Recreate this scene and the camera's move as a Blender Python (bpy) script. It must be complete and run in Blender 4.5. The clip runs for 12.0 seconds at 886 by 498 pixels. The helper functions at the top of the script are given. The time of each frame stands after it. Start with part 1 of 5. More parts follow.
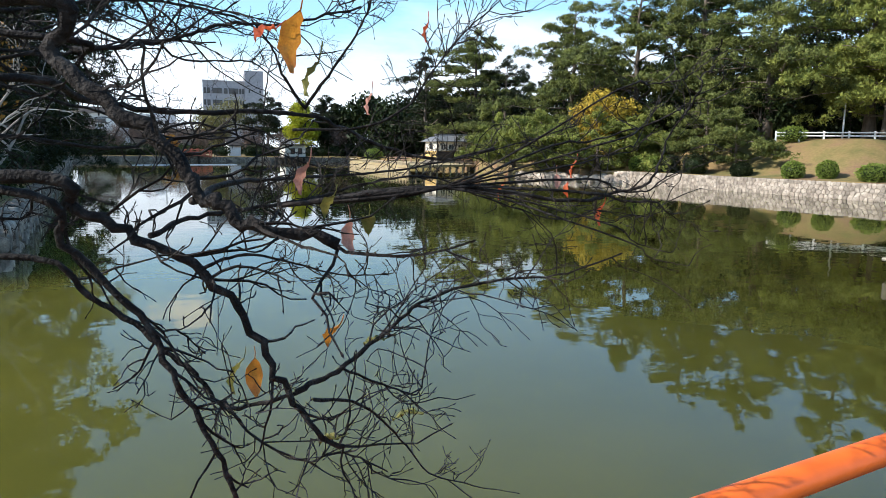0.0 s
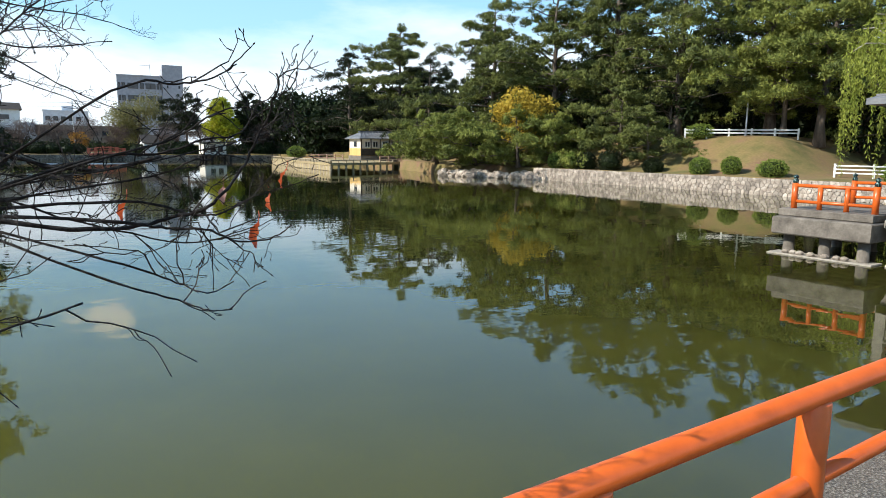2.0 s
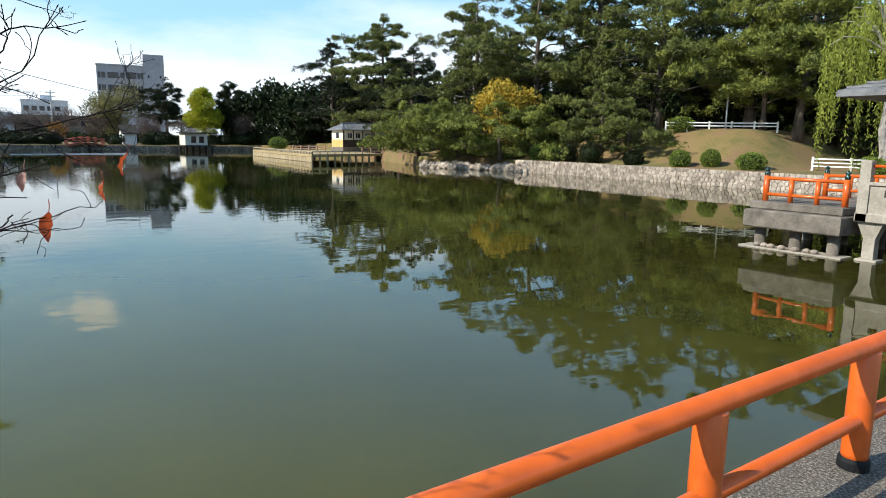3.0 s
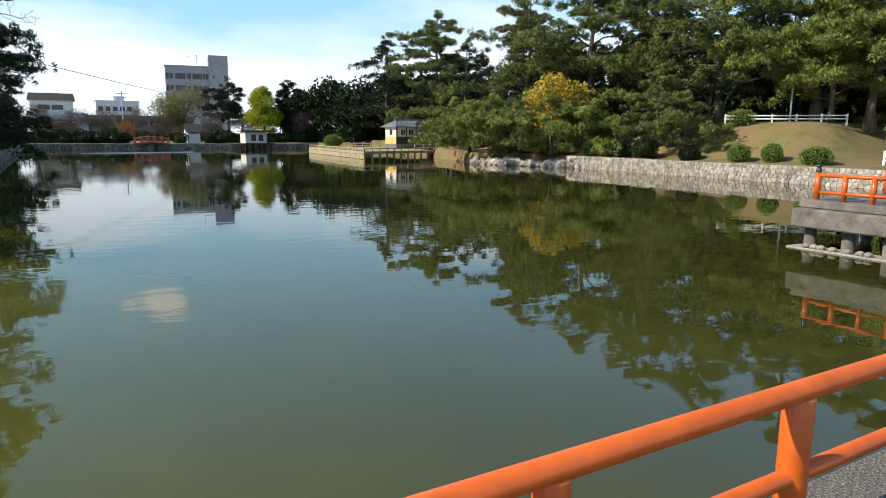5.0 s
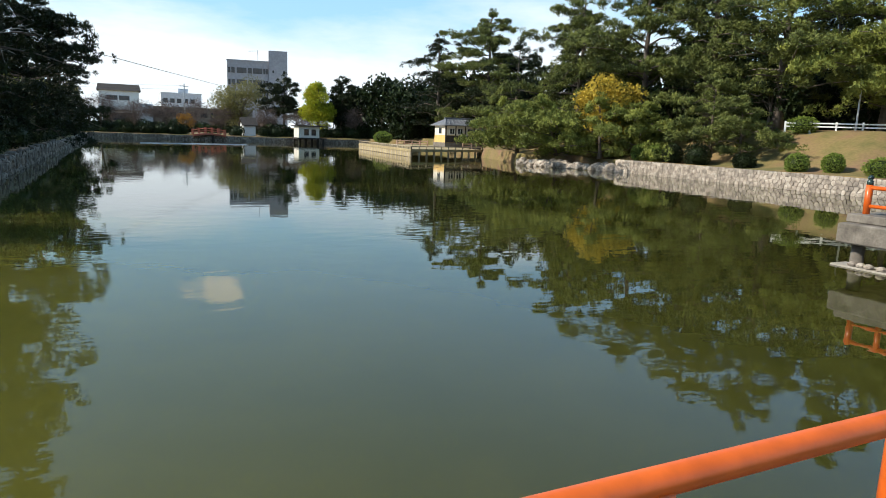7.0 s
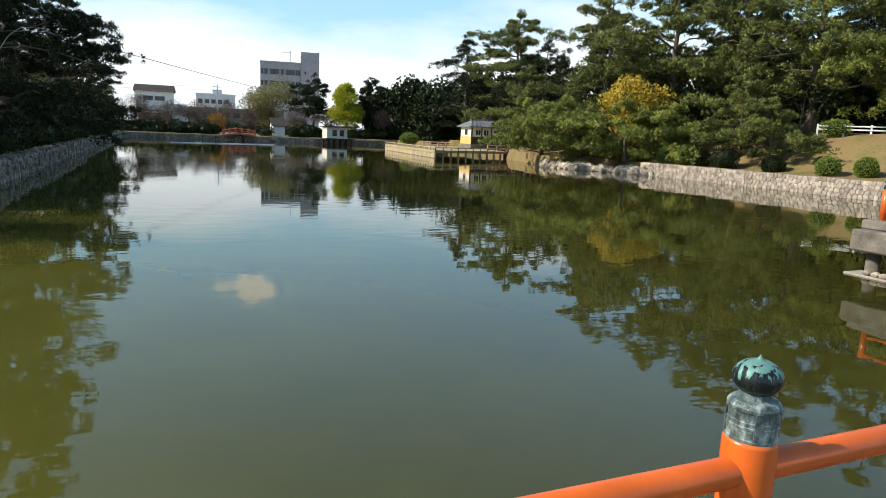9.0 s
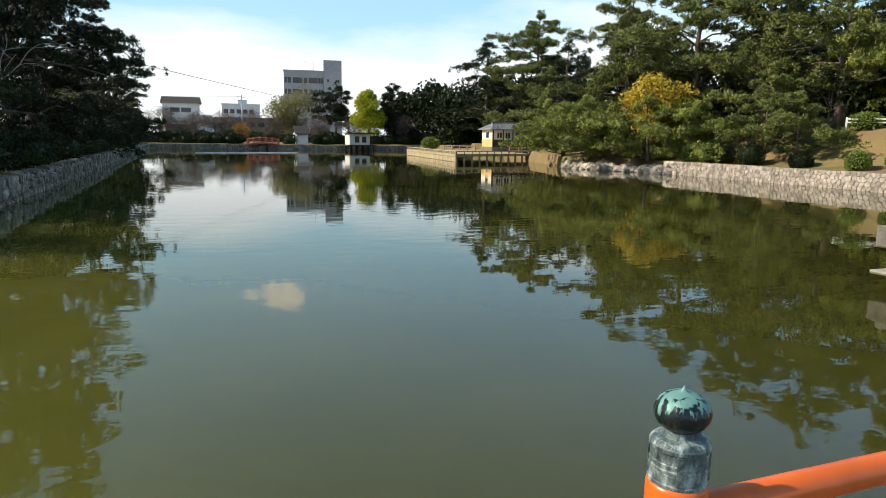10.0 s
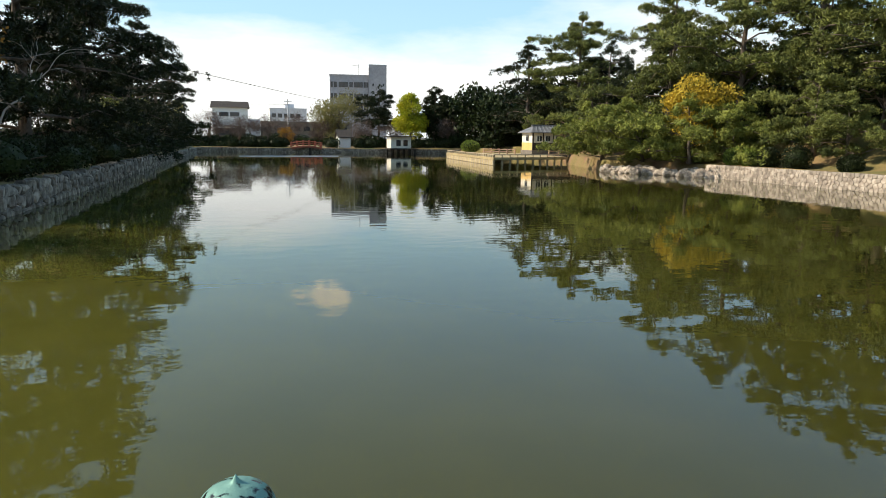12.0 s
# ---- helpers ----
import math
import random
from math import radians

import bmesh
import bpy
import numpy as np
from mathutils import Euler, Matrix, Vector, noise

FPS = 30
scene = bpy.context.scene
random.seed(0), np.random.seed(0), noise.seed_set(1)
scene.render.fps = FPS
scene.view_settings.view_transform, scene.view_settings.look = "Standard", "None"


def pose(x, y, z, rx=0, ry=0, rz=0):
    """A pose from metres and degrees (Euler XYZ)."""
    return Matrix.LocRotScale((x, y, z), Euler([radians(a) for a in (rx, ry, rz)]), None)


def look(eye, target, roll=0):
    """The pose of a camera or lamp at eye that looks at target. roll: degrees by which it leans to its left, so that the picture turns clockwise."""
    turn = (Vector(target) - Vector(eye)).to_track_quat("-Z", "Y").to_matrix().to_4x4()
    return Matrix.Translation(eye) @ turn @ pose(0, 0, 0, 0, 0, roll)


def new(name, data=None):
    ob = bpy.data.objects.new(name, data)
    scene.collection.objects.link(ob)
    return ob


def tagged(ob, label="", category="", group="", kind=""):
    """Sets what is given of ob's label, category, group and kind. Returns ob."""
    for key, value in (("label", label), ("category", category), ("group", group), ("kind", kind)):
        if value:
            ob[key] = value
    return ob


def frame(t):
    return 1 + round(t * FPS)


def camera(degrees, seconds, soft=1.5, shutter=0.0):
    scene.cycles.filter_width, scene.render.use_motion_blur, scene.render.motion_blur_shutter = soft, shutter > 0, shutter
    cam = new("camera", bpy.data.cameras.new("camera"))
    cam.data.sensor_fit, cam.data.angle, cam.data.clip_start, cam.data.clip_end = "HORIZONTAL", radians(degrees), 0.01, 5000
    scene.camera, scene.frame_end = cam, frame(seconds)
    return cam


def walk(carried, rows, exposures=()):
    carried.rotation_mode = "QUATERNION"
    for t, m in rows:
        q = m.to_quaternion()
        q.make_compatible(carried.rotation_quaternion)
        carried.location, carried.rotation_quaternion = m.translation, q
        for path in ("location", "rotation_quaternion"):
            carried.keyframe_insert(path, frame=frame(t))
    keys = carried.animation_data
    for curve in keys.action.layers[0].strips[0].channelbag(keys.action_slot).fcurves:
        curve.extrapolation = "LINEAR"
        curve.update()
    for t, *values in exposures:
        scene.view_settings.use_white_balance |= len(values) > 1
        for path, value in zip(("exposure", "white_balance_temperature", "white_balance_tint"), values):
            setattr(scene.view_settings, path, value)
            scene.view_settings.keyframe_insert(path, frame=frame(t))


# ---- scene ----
# The camera and its walk
PATH = [
    (0, (-2.101, -0.816, 2.466), (-1.159, 0.924, 2.168), 0.87),
    (0.5, (-1.868, -0.796, 2.461), (-0.889, 0.923, 2.170), 1.59),
    (1, (-1.661, -0.810, 2.480), (-0.628, 0.879, 2.197), 1.58),
    (1.5, (-1.421, -0.879, 2.490), (-0.347, 0.784, 2.204), 1.31),
    (2, (-1.244, -0.975, 2.512), (-0.130, 0.658, 2.208), 0.73),
    (2.5, (-1.012, -0.984, 2.482), (0.146, 0.615, 2.158), 1.08),
    (4.5, (-0.245, -1.146, 2.541), (0.796, 0.528, 2.205), 0.35),
    (5, (-0.018, -1.148, 2.547), (0.980, 0.551, 2.206), 0.46),
    (5.5, (0.296, -1.163, 2.515), (1.248, 0.561, 2.167), 0.91),
    (6, (0.548, -1.125, 2.505), (1.459, 0.620, 2.153), 1.44),
    (6.5, (0.786, -1.056, 2.516), (1.664, 0.706, 2.164), 1.90),
    (8.5, (1.648, -0.995, 2.478), (2.466, 0.800, 2.147), 2.09),
    (9, (1.886, -1.027, 2.486), (2.663, 0.784, 2.142), 2.42),
    (9.5, (2.094, -0.987, 2.478), (2.842, 0.837, 2.140), 2.28),
    (10, (2.270, -0.967, 2.496), (2.974, 0.875, 2.161), 0.92),
    (10.5, (2.490, -1.024, 2.517), (3.136, 0.839, 2.183), 0.81),
    (11, (2.711, -1.031, 2.518), (3.340, 0.839, 2.185), 0.71),
    (11.5, (2.984, -0.959, 2.530), (3.587, 0.919, 2.199), 0.60),
    (12, (3.258, -0.889, 2.491), (3.832, 0.999, 2.164), 0.82),
]
cam = camera(67.6, 12.0, soft=0.8)
walk(cam, [(t, look(e, g, r)) for t, e, g, r in PATH], exposures=((0, 0.54, 6050, 8), (1.0, 0.52, 6050, 8), (2.5, 0.28, 6200, 6), (5.5, 0.19, 6250, 6), (9.5, 0.26, 6700, 6), (12, 0.30, 7100, 8)))

# World, sun
SUN_AZ, SUN_EL = 286.0, 36.0  # clockwise from +y, degrees
world = bpy.data.worlds.new("sky")
scene.world = world
world.use_nodes = True
wt = world.node_tree
wt.nodes.clear()
w_out = wt.nodes.new("ShaderNodeOutputWorld")
w_bg = wt.nodes.new("ShaderNodeBackground")
w_sky = wt.nodes.new("ShaderNodeTexSky")
w_sky.sky_type = "NISHITA"
w_sky.sun_disc = False
w_sky.sun_elevation, w_sky.sun_rotation = radians(SUN_EL), radians(SUN_AZ)
w_sky.air_density, w_sky.dust_density, w_sky.ozone_density = 1.0, 0.8, 1.6
w_bg.inputs["Strength"].default_value = 0.11
# thin white cloud: thick over the horizon, wisps higher up
def w_node(kind, **values):
    n = wt.nodes.new(kind)
    for k, v in values.items():
        n.inputs[k.replace("_", " ")].default_value = v
    return n


CLOUD = (0.114, 0.966, 0.231)  # the way to one small white cloud
w_co = wt.nodes.new("ShaderNodeTexCoord")
w_map = w_node("ShaderNodeMapping", Scale=(1.0, 1.0, 3.4), Location=(0.35, 0.1, 0.0))
w_noise = w_node("ShaderNodeTexNoise", Scale=2.3, Detail=8.0, Roughness=0.56)
w_sep = wt.nodes.new("ShaderNodeSeparateXYZ")
w_low = w_node("ShaderNodeMapRange", From_Min=0.0, From_Max=0.24, To_Min=0.55, To_Max=-0.22)
w_sum = wt.nodes.new("ShaderNodeMath")
w_sum.operation = "ADD"
w_ramp = wt.nodes.new("ShaderNodeValToRGB")
w_ramp.color_ramp.elements[0].position, w_ramp.color_ramp.elements[1].position = 0.46, 0.72
w_ramp.color_ramp.elements[0].color, w_ramp.color_ramp.elements[1].color = (0.0, 0.0, 0.0, 1), (0.92, 0.92, 0.92, 1)
w_veil = wt.nodes.new("ShaderNodeMixRGB")
w_veil.inputs[0].default_value = 0.62
# pale haze low down, deeper blue towards the zenith
w_high = wt.nodes.new("ShaderNodeValToRGB")
w_high.color_ramp.elements[0].position, w_high.color_ramp.elements[1].position = 0.12, 0.95
w_high.color_ramp.elements[0].color, w_high.color_ramp.elements[1].color = (0.44, 0.76, 0.98, 1), (0.07, 0.18, 0.36, 1)
w_high.color_ramp.elements.new(0.38).color = (0.32, 0.61, 0.98, 1)
w_gain = w_node("ShaderNodeVectorMath")
w_gain.operation = "SCALE"
w_gain.inputs["Scale"].default_value = 10.5
w_mix = wt.nodes.new("ShaderNodeMixRGB")
w_mix.inputs[2].default_value = (8.7, 9.0, 9.4, 1)
w_off = w_node("ShaderNodeVectorMath")
w_off.operation = "SUBTRACT"
w_off.inputs[1].default_value = CLOUD
w_flat = w_node("ShaderNodeVectorMath")
w_flat.operation = "MULTIPLY"
w_flat.inputs[1].default_value = (1.0, 1.0, 2.1)
w_len = w_node("ShaderNodeVectorMath")
w_len.operation = "LENGTH"
w_puff = w_node("ShaderNodeTexNoise", Scale=40.0, Detail=5.0, Roughness=0.6)
w_edge = w_node("ShaderNodeMapRange", From_Min=0.02, From_Max=0.075, To_Min=0.30, To_Max=-0.42)
w_add2 = wt.nodes.new("ShaderNodeMath")
w_add2.operation = "ADD"
w_step = w_node("ShaderNodeMapRange", From_Min=0.46, From_Max=0.72, To_Min=0.0, To_Max=1.0)
w_mix2 = wt.nodes.new("ShaderNodeMixRGB")
w_mix2.inputs[2].default_value = (9.5, 9.4, 9.2, 1)
for a, b in ((w_co.outputs["Generated"], w_off.inputs[0]), (w_off.outputs[0], w_flat.inputs[0]), (w_flat.outputs[0], w_len.inputs[0]), (w_co.outputs["Generated"], w_puff.inputs["Vector"]),
             (w_len.outputs["Value"], w_edge.inputs["Value"]), (w_edge.outputs[0], w_add2.inputs[0]), (w_puff.outputs[0], w_add2.inputs[1]), (w_add2.outputs[0], w_step.inputs["Value"]),
             (w_step.outputs[0], w_mix2.inputs[0]), (w_mix.outputs[0], w_mix2.inputs[1]), (w_mix2.outputs[0], w_bg.inputs["Color"])):
    wt.links.new(a, b)
for a, b in ((w_co.outputs["Generated"], w_map.inputs["Vector"]), (w_map.outputs[0], w_noise.inputs["Vector"]), (w_co.outputs["Generated"], w_sep.inputs[0]),
             (w_sep.outputs["Z"], w_high.inputs[0]), (w_high.outputs[0], w_gain.inputs[0]), (w_gain.outputs[0], w_veil.inputs[2]),
             (w_sep.outputs["Z"], w_low.inputs["Value"]), (w_noise.outputs[0], w_sum.inputs[0]), (w_low.outputs[0], w_sum.inputs[1]),
             (w_sum.outputs[0], w_ramp.inputs[0]), (w_ramp.outputs[0], w_mix.inputs[0]), (w_sky.outputs[0], w_veil.inputs[1]), (w_veil.outputs[0], w_mix.inputs[1]),
             (w_bg.outputs[0], w_out.inputs["Surface"])):
    wt.links.new(a, b)
sun = new("sun", bpy.data.lights.new("sun", "SUN"))
sun.data.energy, sun.data.angle, sun.data.color = 5.0, radians(0.55), (1.0, 0.93, 0.82)
_az, _el = radians(SUN_AZ), radians(SUN_EL)
SUN_WAY = Vector((math.sin(_az) * math.cos(_el), math.cos(_az) * math.cos(_el), math.sin(_el)))
sun.matrix_world = look(SUN_WAY * 60, (0, 0, 0))


# ---- materials ----
def mat(name, cols, scale=4.0, rough=0.7, bump=0.0, bscale=None, metal=0.0, island=0.0, objrand=0.0, fine=None, translucent=0.0, stretch=(1, 1, 1), spec=0.5):
    """cols: two or three colours mixed by noise; island / objrand: brightness change from piece to piece."""
    m = bpy.data.materials.new(name)
    m.use_nodes = True
    nt = m.node_tree
    n, ln = nt.nodes, nt.links
    b = n["Principled BSDF"]
    b.inputs["Roughness"].default_value, b.inputs["Metallic"].default_value = rough, metal
    b.inputs["Specular IOR Level"].default_value = spec
    co = n.new("ShaderNodeTexCoord")
    mp = n.new("ShaderNodeMapping")
    mp.inputs["Scale"].default_value = stretch
    ln.new(co.outputs["Object"], mp.inputs["Vector"])
    t1 = n.new("ShaderNodeTexNoise")
    t1.inputs["Scale"].default_value, t1.inputs["Detail"].default_value, t1.inputs["Roughness"].default_value = scale, 6, 0.6
    ln.new(mp.outputs[0], t1.inputs["Vector"])
    rp = n.new("ShaderNodeValToRGB")
    el = rp.color_ramp.elements
    el[0].position, el[1].position = 0.33, 0.67
    el[0].color, el[1].color = (*cols[0], 1), (*cols[-1], 1)
    if len(cols) == 3:
        e = el.new(0.5)
        e.color = (*cols[1], 1)
    ln.new(t1.outputs[0], rp.inputs[0])
    out = rp.outputs[0]
    t2 = n.new("ShaderNodeTexNoise")
    t2.inputs["Scale"].default_value, t2.inputs["Detail"].default_value = fine or scale * 9, 4
    ln.new(mp.outputs[0], t2.inputs["Vector"])
    mr = n.new("ShaderNodeMapRange")
    mr.inputs["From Min"].default_value, mr.inputs["From Max"].default_value = 0.3, 0.7
    mr.inputs["To Min"].default_value, mr.inputs["To Max"].default_value = 0.86, 1.14
    ln.new(t2.outputs[0], mr.inputs["Value"])
    val = mr.outputs[0]
    for amount, node, socket in ((island, "ShaderNodeNewGeometry", "Random Per Island"), (objrand, "ShaderNodeObjectInfo", "Random")):
        if amount:
            g = n.new(node)
            r2 = n.new("ShaderNodeMapRange")
            r2.inputs["To Min"].default_value, r2.inputs["To Max"].default_value = 1 - amount, 1 + amount
            ln.new(g.outputs[socket], r2.inputs["Value"])
            mu = n.new("ShaderNodeMath")
            mu.operation = "MULTIPLY"
            ln.new(val, mu.inputs[0])
            ln.new(r2.outputs[0], mu.inputs[1])
            val = mu.outputs[0]
    mx = n.new("ShaderNodeVectorMath")
    mx.operation = "MULTIPLY"
    ln.new(out, mx.inputs[0])
    ln.new(val, mx.inputs[1])
    ln.new(mx.outputs[0], b.inputs["Base Color"])
    if bump:
        bp = n.new("ShaderNodeBump")
        bp.inputs["Strength"].default_value, bp.inputs["Distance"].default_value = min(1.0, bump), 0.02
        t3 = n.new("ShaderNodeTexNoise")
        t3.inputs["Scale"].default_value, t3.inputs["Detail"].default_value = bscale or scale * 6, 6
        ln.new(mp.outputs[0], t3.inputs["Vector"])
        ln.new(t3.outputs[0], bp.inputs["Height"])
        ln.new(bp.outputs[0], b.inputs["Normal"])
    if translucent:
        tr = n.new("ShaderNodeBsdfTranslucent")
        ln.new(mx.outputs[0], tr.inputs["Color"])
        ms = n.new("ShaderNodeMixShader")
        ms.inputs[0].default_value = translucent
        ln.new(b.outputs[0], ms.inputs[1])
        ln.new(tr.outputs[0], ms.inputs[2])
        ln.new(ms.outputs[0], n["Material Output"].inputs["Surface"])
    return m


def leaf(name, a, b, tr=0.25, isl=0.35, rough=0.55):
    return mat(name, (a, b), scale=0.8, rough=rough, island=isl, translucent=tr, fine=3.0, spec=0.15)


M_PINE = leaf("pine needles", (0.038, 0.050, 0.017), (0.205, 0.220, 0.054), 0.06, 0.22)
# dark copy of the needles: backlit shade is put into the colour
M_PINE_SHADE = leaf("dark shaded pine needles", (0.009, 0.013, 0.005), (0.028, 0.037, 0.010), 0.02, 0.35)
# lighter needles: sunlight on the right-hand pines is put into the colour
M_PINE_YL = leaf("young and sunlit pine needles", (0.080, 0.100, 0.024), (0.285, 0.300, 0.062), 0.08, 0.22)
M_YELLOW = leaf("yellow leaves", (0.46, 0.32, 0.04), (0.60, 0.45, 0.07), 0.3)
M_GINKGO = leaf("ginkgo leaves", (0.30, 0.34, 0.02), (0.50, 0.46, 0.04), 0.35)
M_WILLOW = leaf("willow leaves", (0.22, 0.26, 0.04), (0.36, 0.38, 0.07), 0.35)
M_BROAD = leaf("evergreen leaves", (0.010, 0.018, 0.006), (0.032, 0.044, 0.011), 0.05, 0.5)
M_PALE = leaf("fading leaves", (0.15, 0.14, 0.05), (0.27, 0.24, 0.09), 0.3)
M_ORANGE_LEAF = leaf("orange autumn leaves", (0.36, 0.16, 0.03), (0.50, 0.27, 0.05), 0.3)
M_BUSH = leaf("clipped shrub leaves", (0.12, 0.17, 0.028), (0.22, 0.26, 0.05), 0.12)
M_BARK = mat("pine bark", ((0.06, 0.045, 0.034), (0.17, 0.13, 0.10)), scale=3, rough=0.9, bump=0.8, stretch=(1, 1, 0.35))
M_TWIG = leaf("bare brown twigs", (0.10, 0.070, 0.058), (0.20, 0.145, 0.12), 0.0, 0.4, 0.9)
M_GRAVEL = mat("exposed aggregate concrete", ((0.055, 0.042, 0.030), (0.17, 0.138, 0.105), (0.42, 0.365, 0.30)), scale=80, rough=0.9, bump=0.9, bscale=110, fine=7)
M_GREYBARK = mat("grey bark", ((0.28, 0.24, 0.20), (0.46, 0.41, 0.36)), scale=3, rough=0.9, bump=0.5)
M_CHERRY = mat("cherry bark", ((0.008, 0.006, 0.0055), (0.018, 0.014, 0.012), (0.050, 0.042, 0.037)), scale=30, rough=0.75, bump=0.7, bscale=120, spec=0.12)
M_ORANGE = mat("vermilion paint", ((0.60, 0.103, 0.011), (0.63, 0.116, 0.014)), scale=5, rough=0.30, bump=0.02, bscale=30, fine=9)
M_STONE = mat("granite wall stone", ((0.19, 0.150, 0.12), (0.33, 0.27, 0.215), (0.46, 0.39, 0.32)), scale=3, rough=0.88, bump=0.6, bscale=14, objrand=0.28, island=0.2)
# darker copy of the wall stone: shade is put into its colours
M_STONE_SHADE = mat("granite wall stone with shade in colour", ((0.085, 0.066, 0.050), (0.21, 0.172, 0.135), (0.40, 0.34, 0.275)), scale=4, rough=0.9, bump=0.8, bscale=14, objrand=0.35, island=0.3)
M_MORTAR = mat("old mortar", ((0.19, 0.155, 0.125), (0.32, 0.27, 0.22)), scale=5, rough=0.95, bump=0.5)
M_CONC = mat("weathered concrete", ((0.10, 0.083, 0.066), (0.235, 0.20, 0.163)), scale=2.2, rough=0.9, bump=0.5, bscale=40)
M_CONC_LT = mat("pale concrete", ((0.29, 0.25, 0.20), (0.43, 0.38, 0.315)), scale=2.0, rough=0.88, bump=0.3, bscale=40)
M_GRASS = mat("grass and bare earth", ((0.23, 0.128, 0.070), (0.22, 0.155, 0.056), (0.115, 0.112, 0.028)), scale=0.35, rough=0.95, bump=0.8, bscale=9, fine=6)
M_WHITE = mat("white paint", ((0.70, 0.69, 0.66), (0.82, 0.81, 0.78)), scale=3, rough=0.6)
M_PLASTER = mat("cream plaster", ((0.66, 0.60, 0.50), (0.76, 0.70, 0.60)), scale=2, rough=0.85, bump=0.1)
M_OCHRE = mat("ochre plaster", ((0.62, 0.38, 0.12), (0.70, 0.46, 0.17)), scale=2, rough=0.85)
M_TILE = mat("grey roof tiles", ((0.10, 0.10, 0.105), (0.21, 0.21, 0.215)), scale=2, rough=0.6, bump=0.4, island=0.15)
M_DARK = mat("dark timber", ((0.025, 0.02, 0.016), (0.06, 0.045, 0.035)), scale=4, rough=0.8, bump=0.3)
M_WOOD = mat("weathered timber", ((0.30, 0.23, 0.15), (0.45, 0.36, 0.24)), scale=4, rough=0.8, bump=0.3, objrand=0.15)
# lighter, yellower copy of the weathered timber: sunlight put into the colour
M_DECK = mat("sunlit deck boards", ((0.34, 0.25, 0.13), (0.50, 0.39, 0.20)), scale=2, rough=0.85, bump=0.2, objrand=0.15)
M_BLDG = mat("grey building render", ((0.35, 0.335, 0.35), (0.42, 0.40, 0.415)), scale=0.15, rough=0.85)
M_BLDG_LT = mat("light building render", ((0.55, 0.57, 0.60), (0.66, 0.67, 0.70)), scale=0.2, rough=0.85)
M_GLASS = mat("window glass", ((0.02, 0.025, 0.03), (0.05, 0.055, 0.06)), scale=1, rough=0.08)
M_RED = mat("faded red paint", ((0.34, 0.085, 0.045), (0.44, 0.13, 0.07)), scale=3, rough=0.6)
M_METAL = mat("grey painted metal", ((0.42, 0.43, 0.44), (0.55, 0.56, 0.57)), scale=4, rough=0.5)


def water_material():
    m = bpy.data.materials.new("pond water")
    m.use_nodes = True
    n, ln = m.node_tree.nodes, m.node_tree.links
    b = n["Principled BSDF"]
    b.inputs["Roughness"].default_value, b.inputs["IOR"].default_value = 0.012, 1.333
    b.subsurface_method = "BURLEY"
    b.inputs["Subsurface Weight"].default_value, b.inputs["Subsurface Scale"].default_value = 1.0, 1.6
    b.inputs["Subsurface Radius"].default_value = (1.0, 1.0, 0.7)
    co = n.new("ShaderNodeTexCoord")
    big = n.new("ShaderNodeTexNoise")
    big.inputs["Scale"].default_value, big.inputs["Detail"].default_value = 0.35, 4
    ln.new(co.outputs["Object"], big.inputs["Vector"])
    rp = n.new("ShaderNodeValToRGB")
    rp.color_ramp.elements[0].position, rp.color_ramp.elements[1].position = 0.35, 0.7
    rp.color_ramp.elements[0].color, rp.color_ramp.elements[1].color = (0.050, 0.048, 0.009, 1), (0.064, 0.059, 0.011, 1)
    ln.new(big.outputs[0], rp.inputs[0])
    # brighter towards the west bank: sunlight scattered in the water, put into its colour
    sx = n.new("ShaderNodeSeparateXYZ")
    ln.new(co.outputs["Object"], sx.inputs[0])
    scatter_tone = n.new("ShaderNodeMapRange")
    scatter_tone.interpolation_type = "SMOOTHSTEP"
    scatter_tone.inputs["From Min"].default_value, scatter_tone.inputs["From Max"].default_value = -2.0, 9.0
    scatter_tone.inputs["To Min"].default_value, scatter_tone.inputs["To Max"].default_value = 1.46, 0.74
    ln.new(sx.outputs["X"], scatter_tone.inputs["Value"])
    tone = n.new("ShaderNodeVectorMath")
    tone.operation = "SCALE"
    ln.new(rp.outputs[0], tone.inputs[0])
    ln.new(scatter_tone.outputs[0], tone.inputs["Scale"])
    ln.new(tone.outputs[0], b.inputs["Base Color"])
    # patches of calm and of light ripple, ripples longer along x
    mask = n.new("ShaderNodeTexNoise")
    mask.inputs["Scale"].default_value, mask.inputs["Detail"].default_value = 0.16, 3
    ln.new(co.outputs["Object"], mask.inputs["Vector"])
    mr = n.new("ShaderNodeMapRange")
    mr.inputs["From Min"].default_value, mr.inputs["From Max"].default_value = 0.38, 0.68
    mr.inputs["To Min"].default_value, mr.inputs["To Max"].default_value = 0.25, 1.0
    ln.new(mask.outputs[0], mr.inputs["Value"])
    mp = n.new("ShaderNodeMapping")
    mp.inputs["Scale"].default_value = (0.55, 1.0, 1.0)
    mp.inputs["Rotation"].default_value = (0, 0, radians(18))
    ln.new(co.outputs["Object"], mp.inputs["Vector"])
    t = n.new("ShaderNodeTexNoise")
    t.inputs["Scale"].default_value, t.inputs["Detail"].default_value, t.inputs["Roughness"].default_value = 2.2, 3, 0.45
    ln.new(mp.outputs[0], t.inputs["Vector"])
    mu = n.new("ShaderNodeMath")
    mu.operation = "MULTIPLY"
    ln.new(t.outputs[0], mu.inputs[0])
    ln.new(mr.outputs[0], mu.inputs[1])
    bp = n.new("ShaderNodeBump")
    bp.inputs["Strength"].default_value, bp.inputs["Distance"].default_value = 1.0, 0.0052
    ln.new(mu.outputs[0], bp.inputs["Height"])
    ln.new(bp.outputs[0], b.inputs["Normal"])
    return m


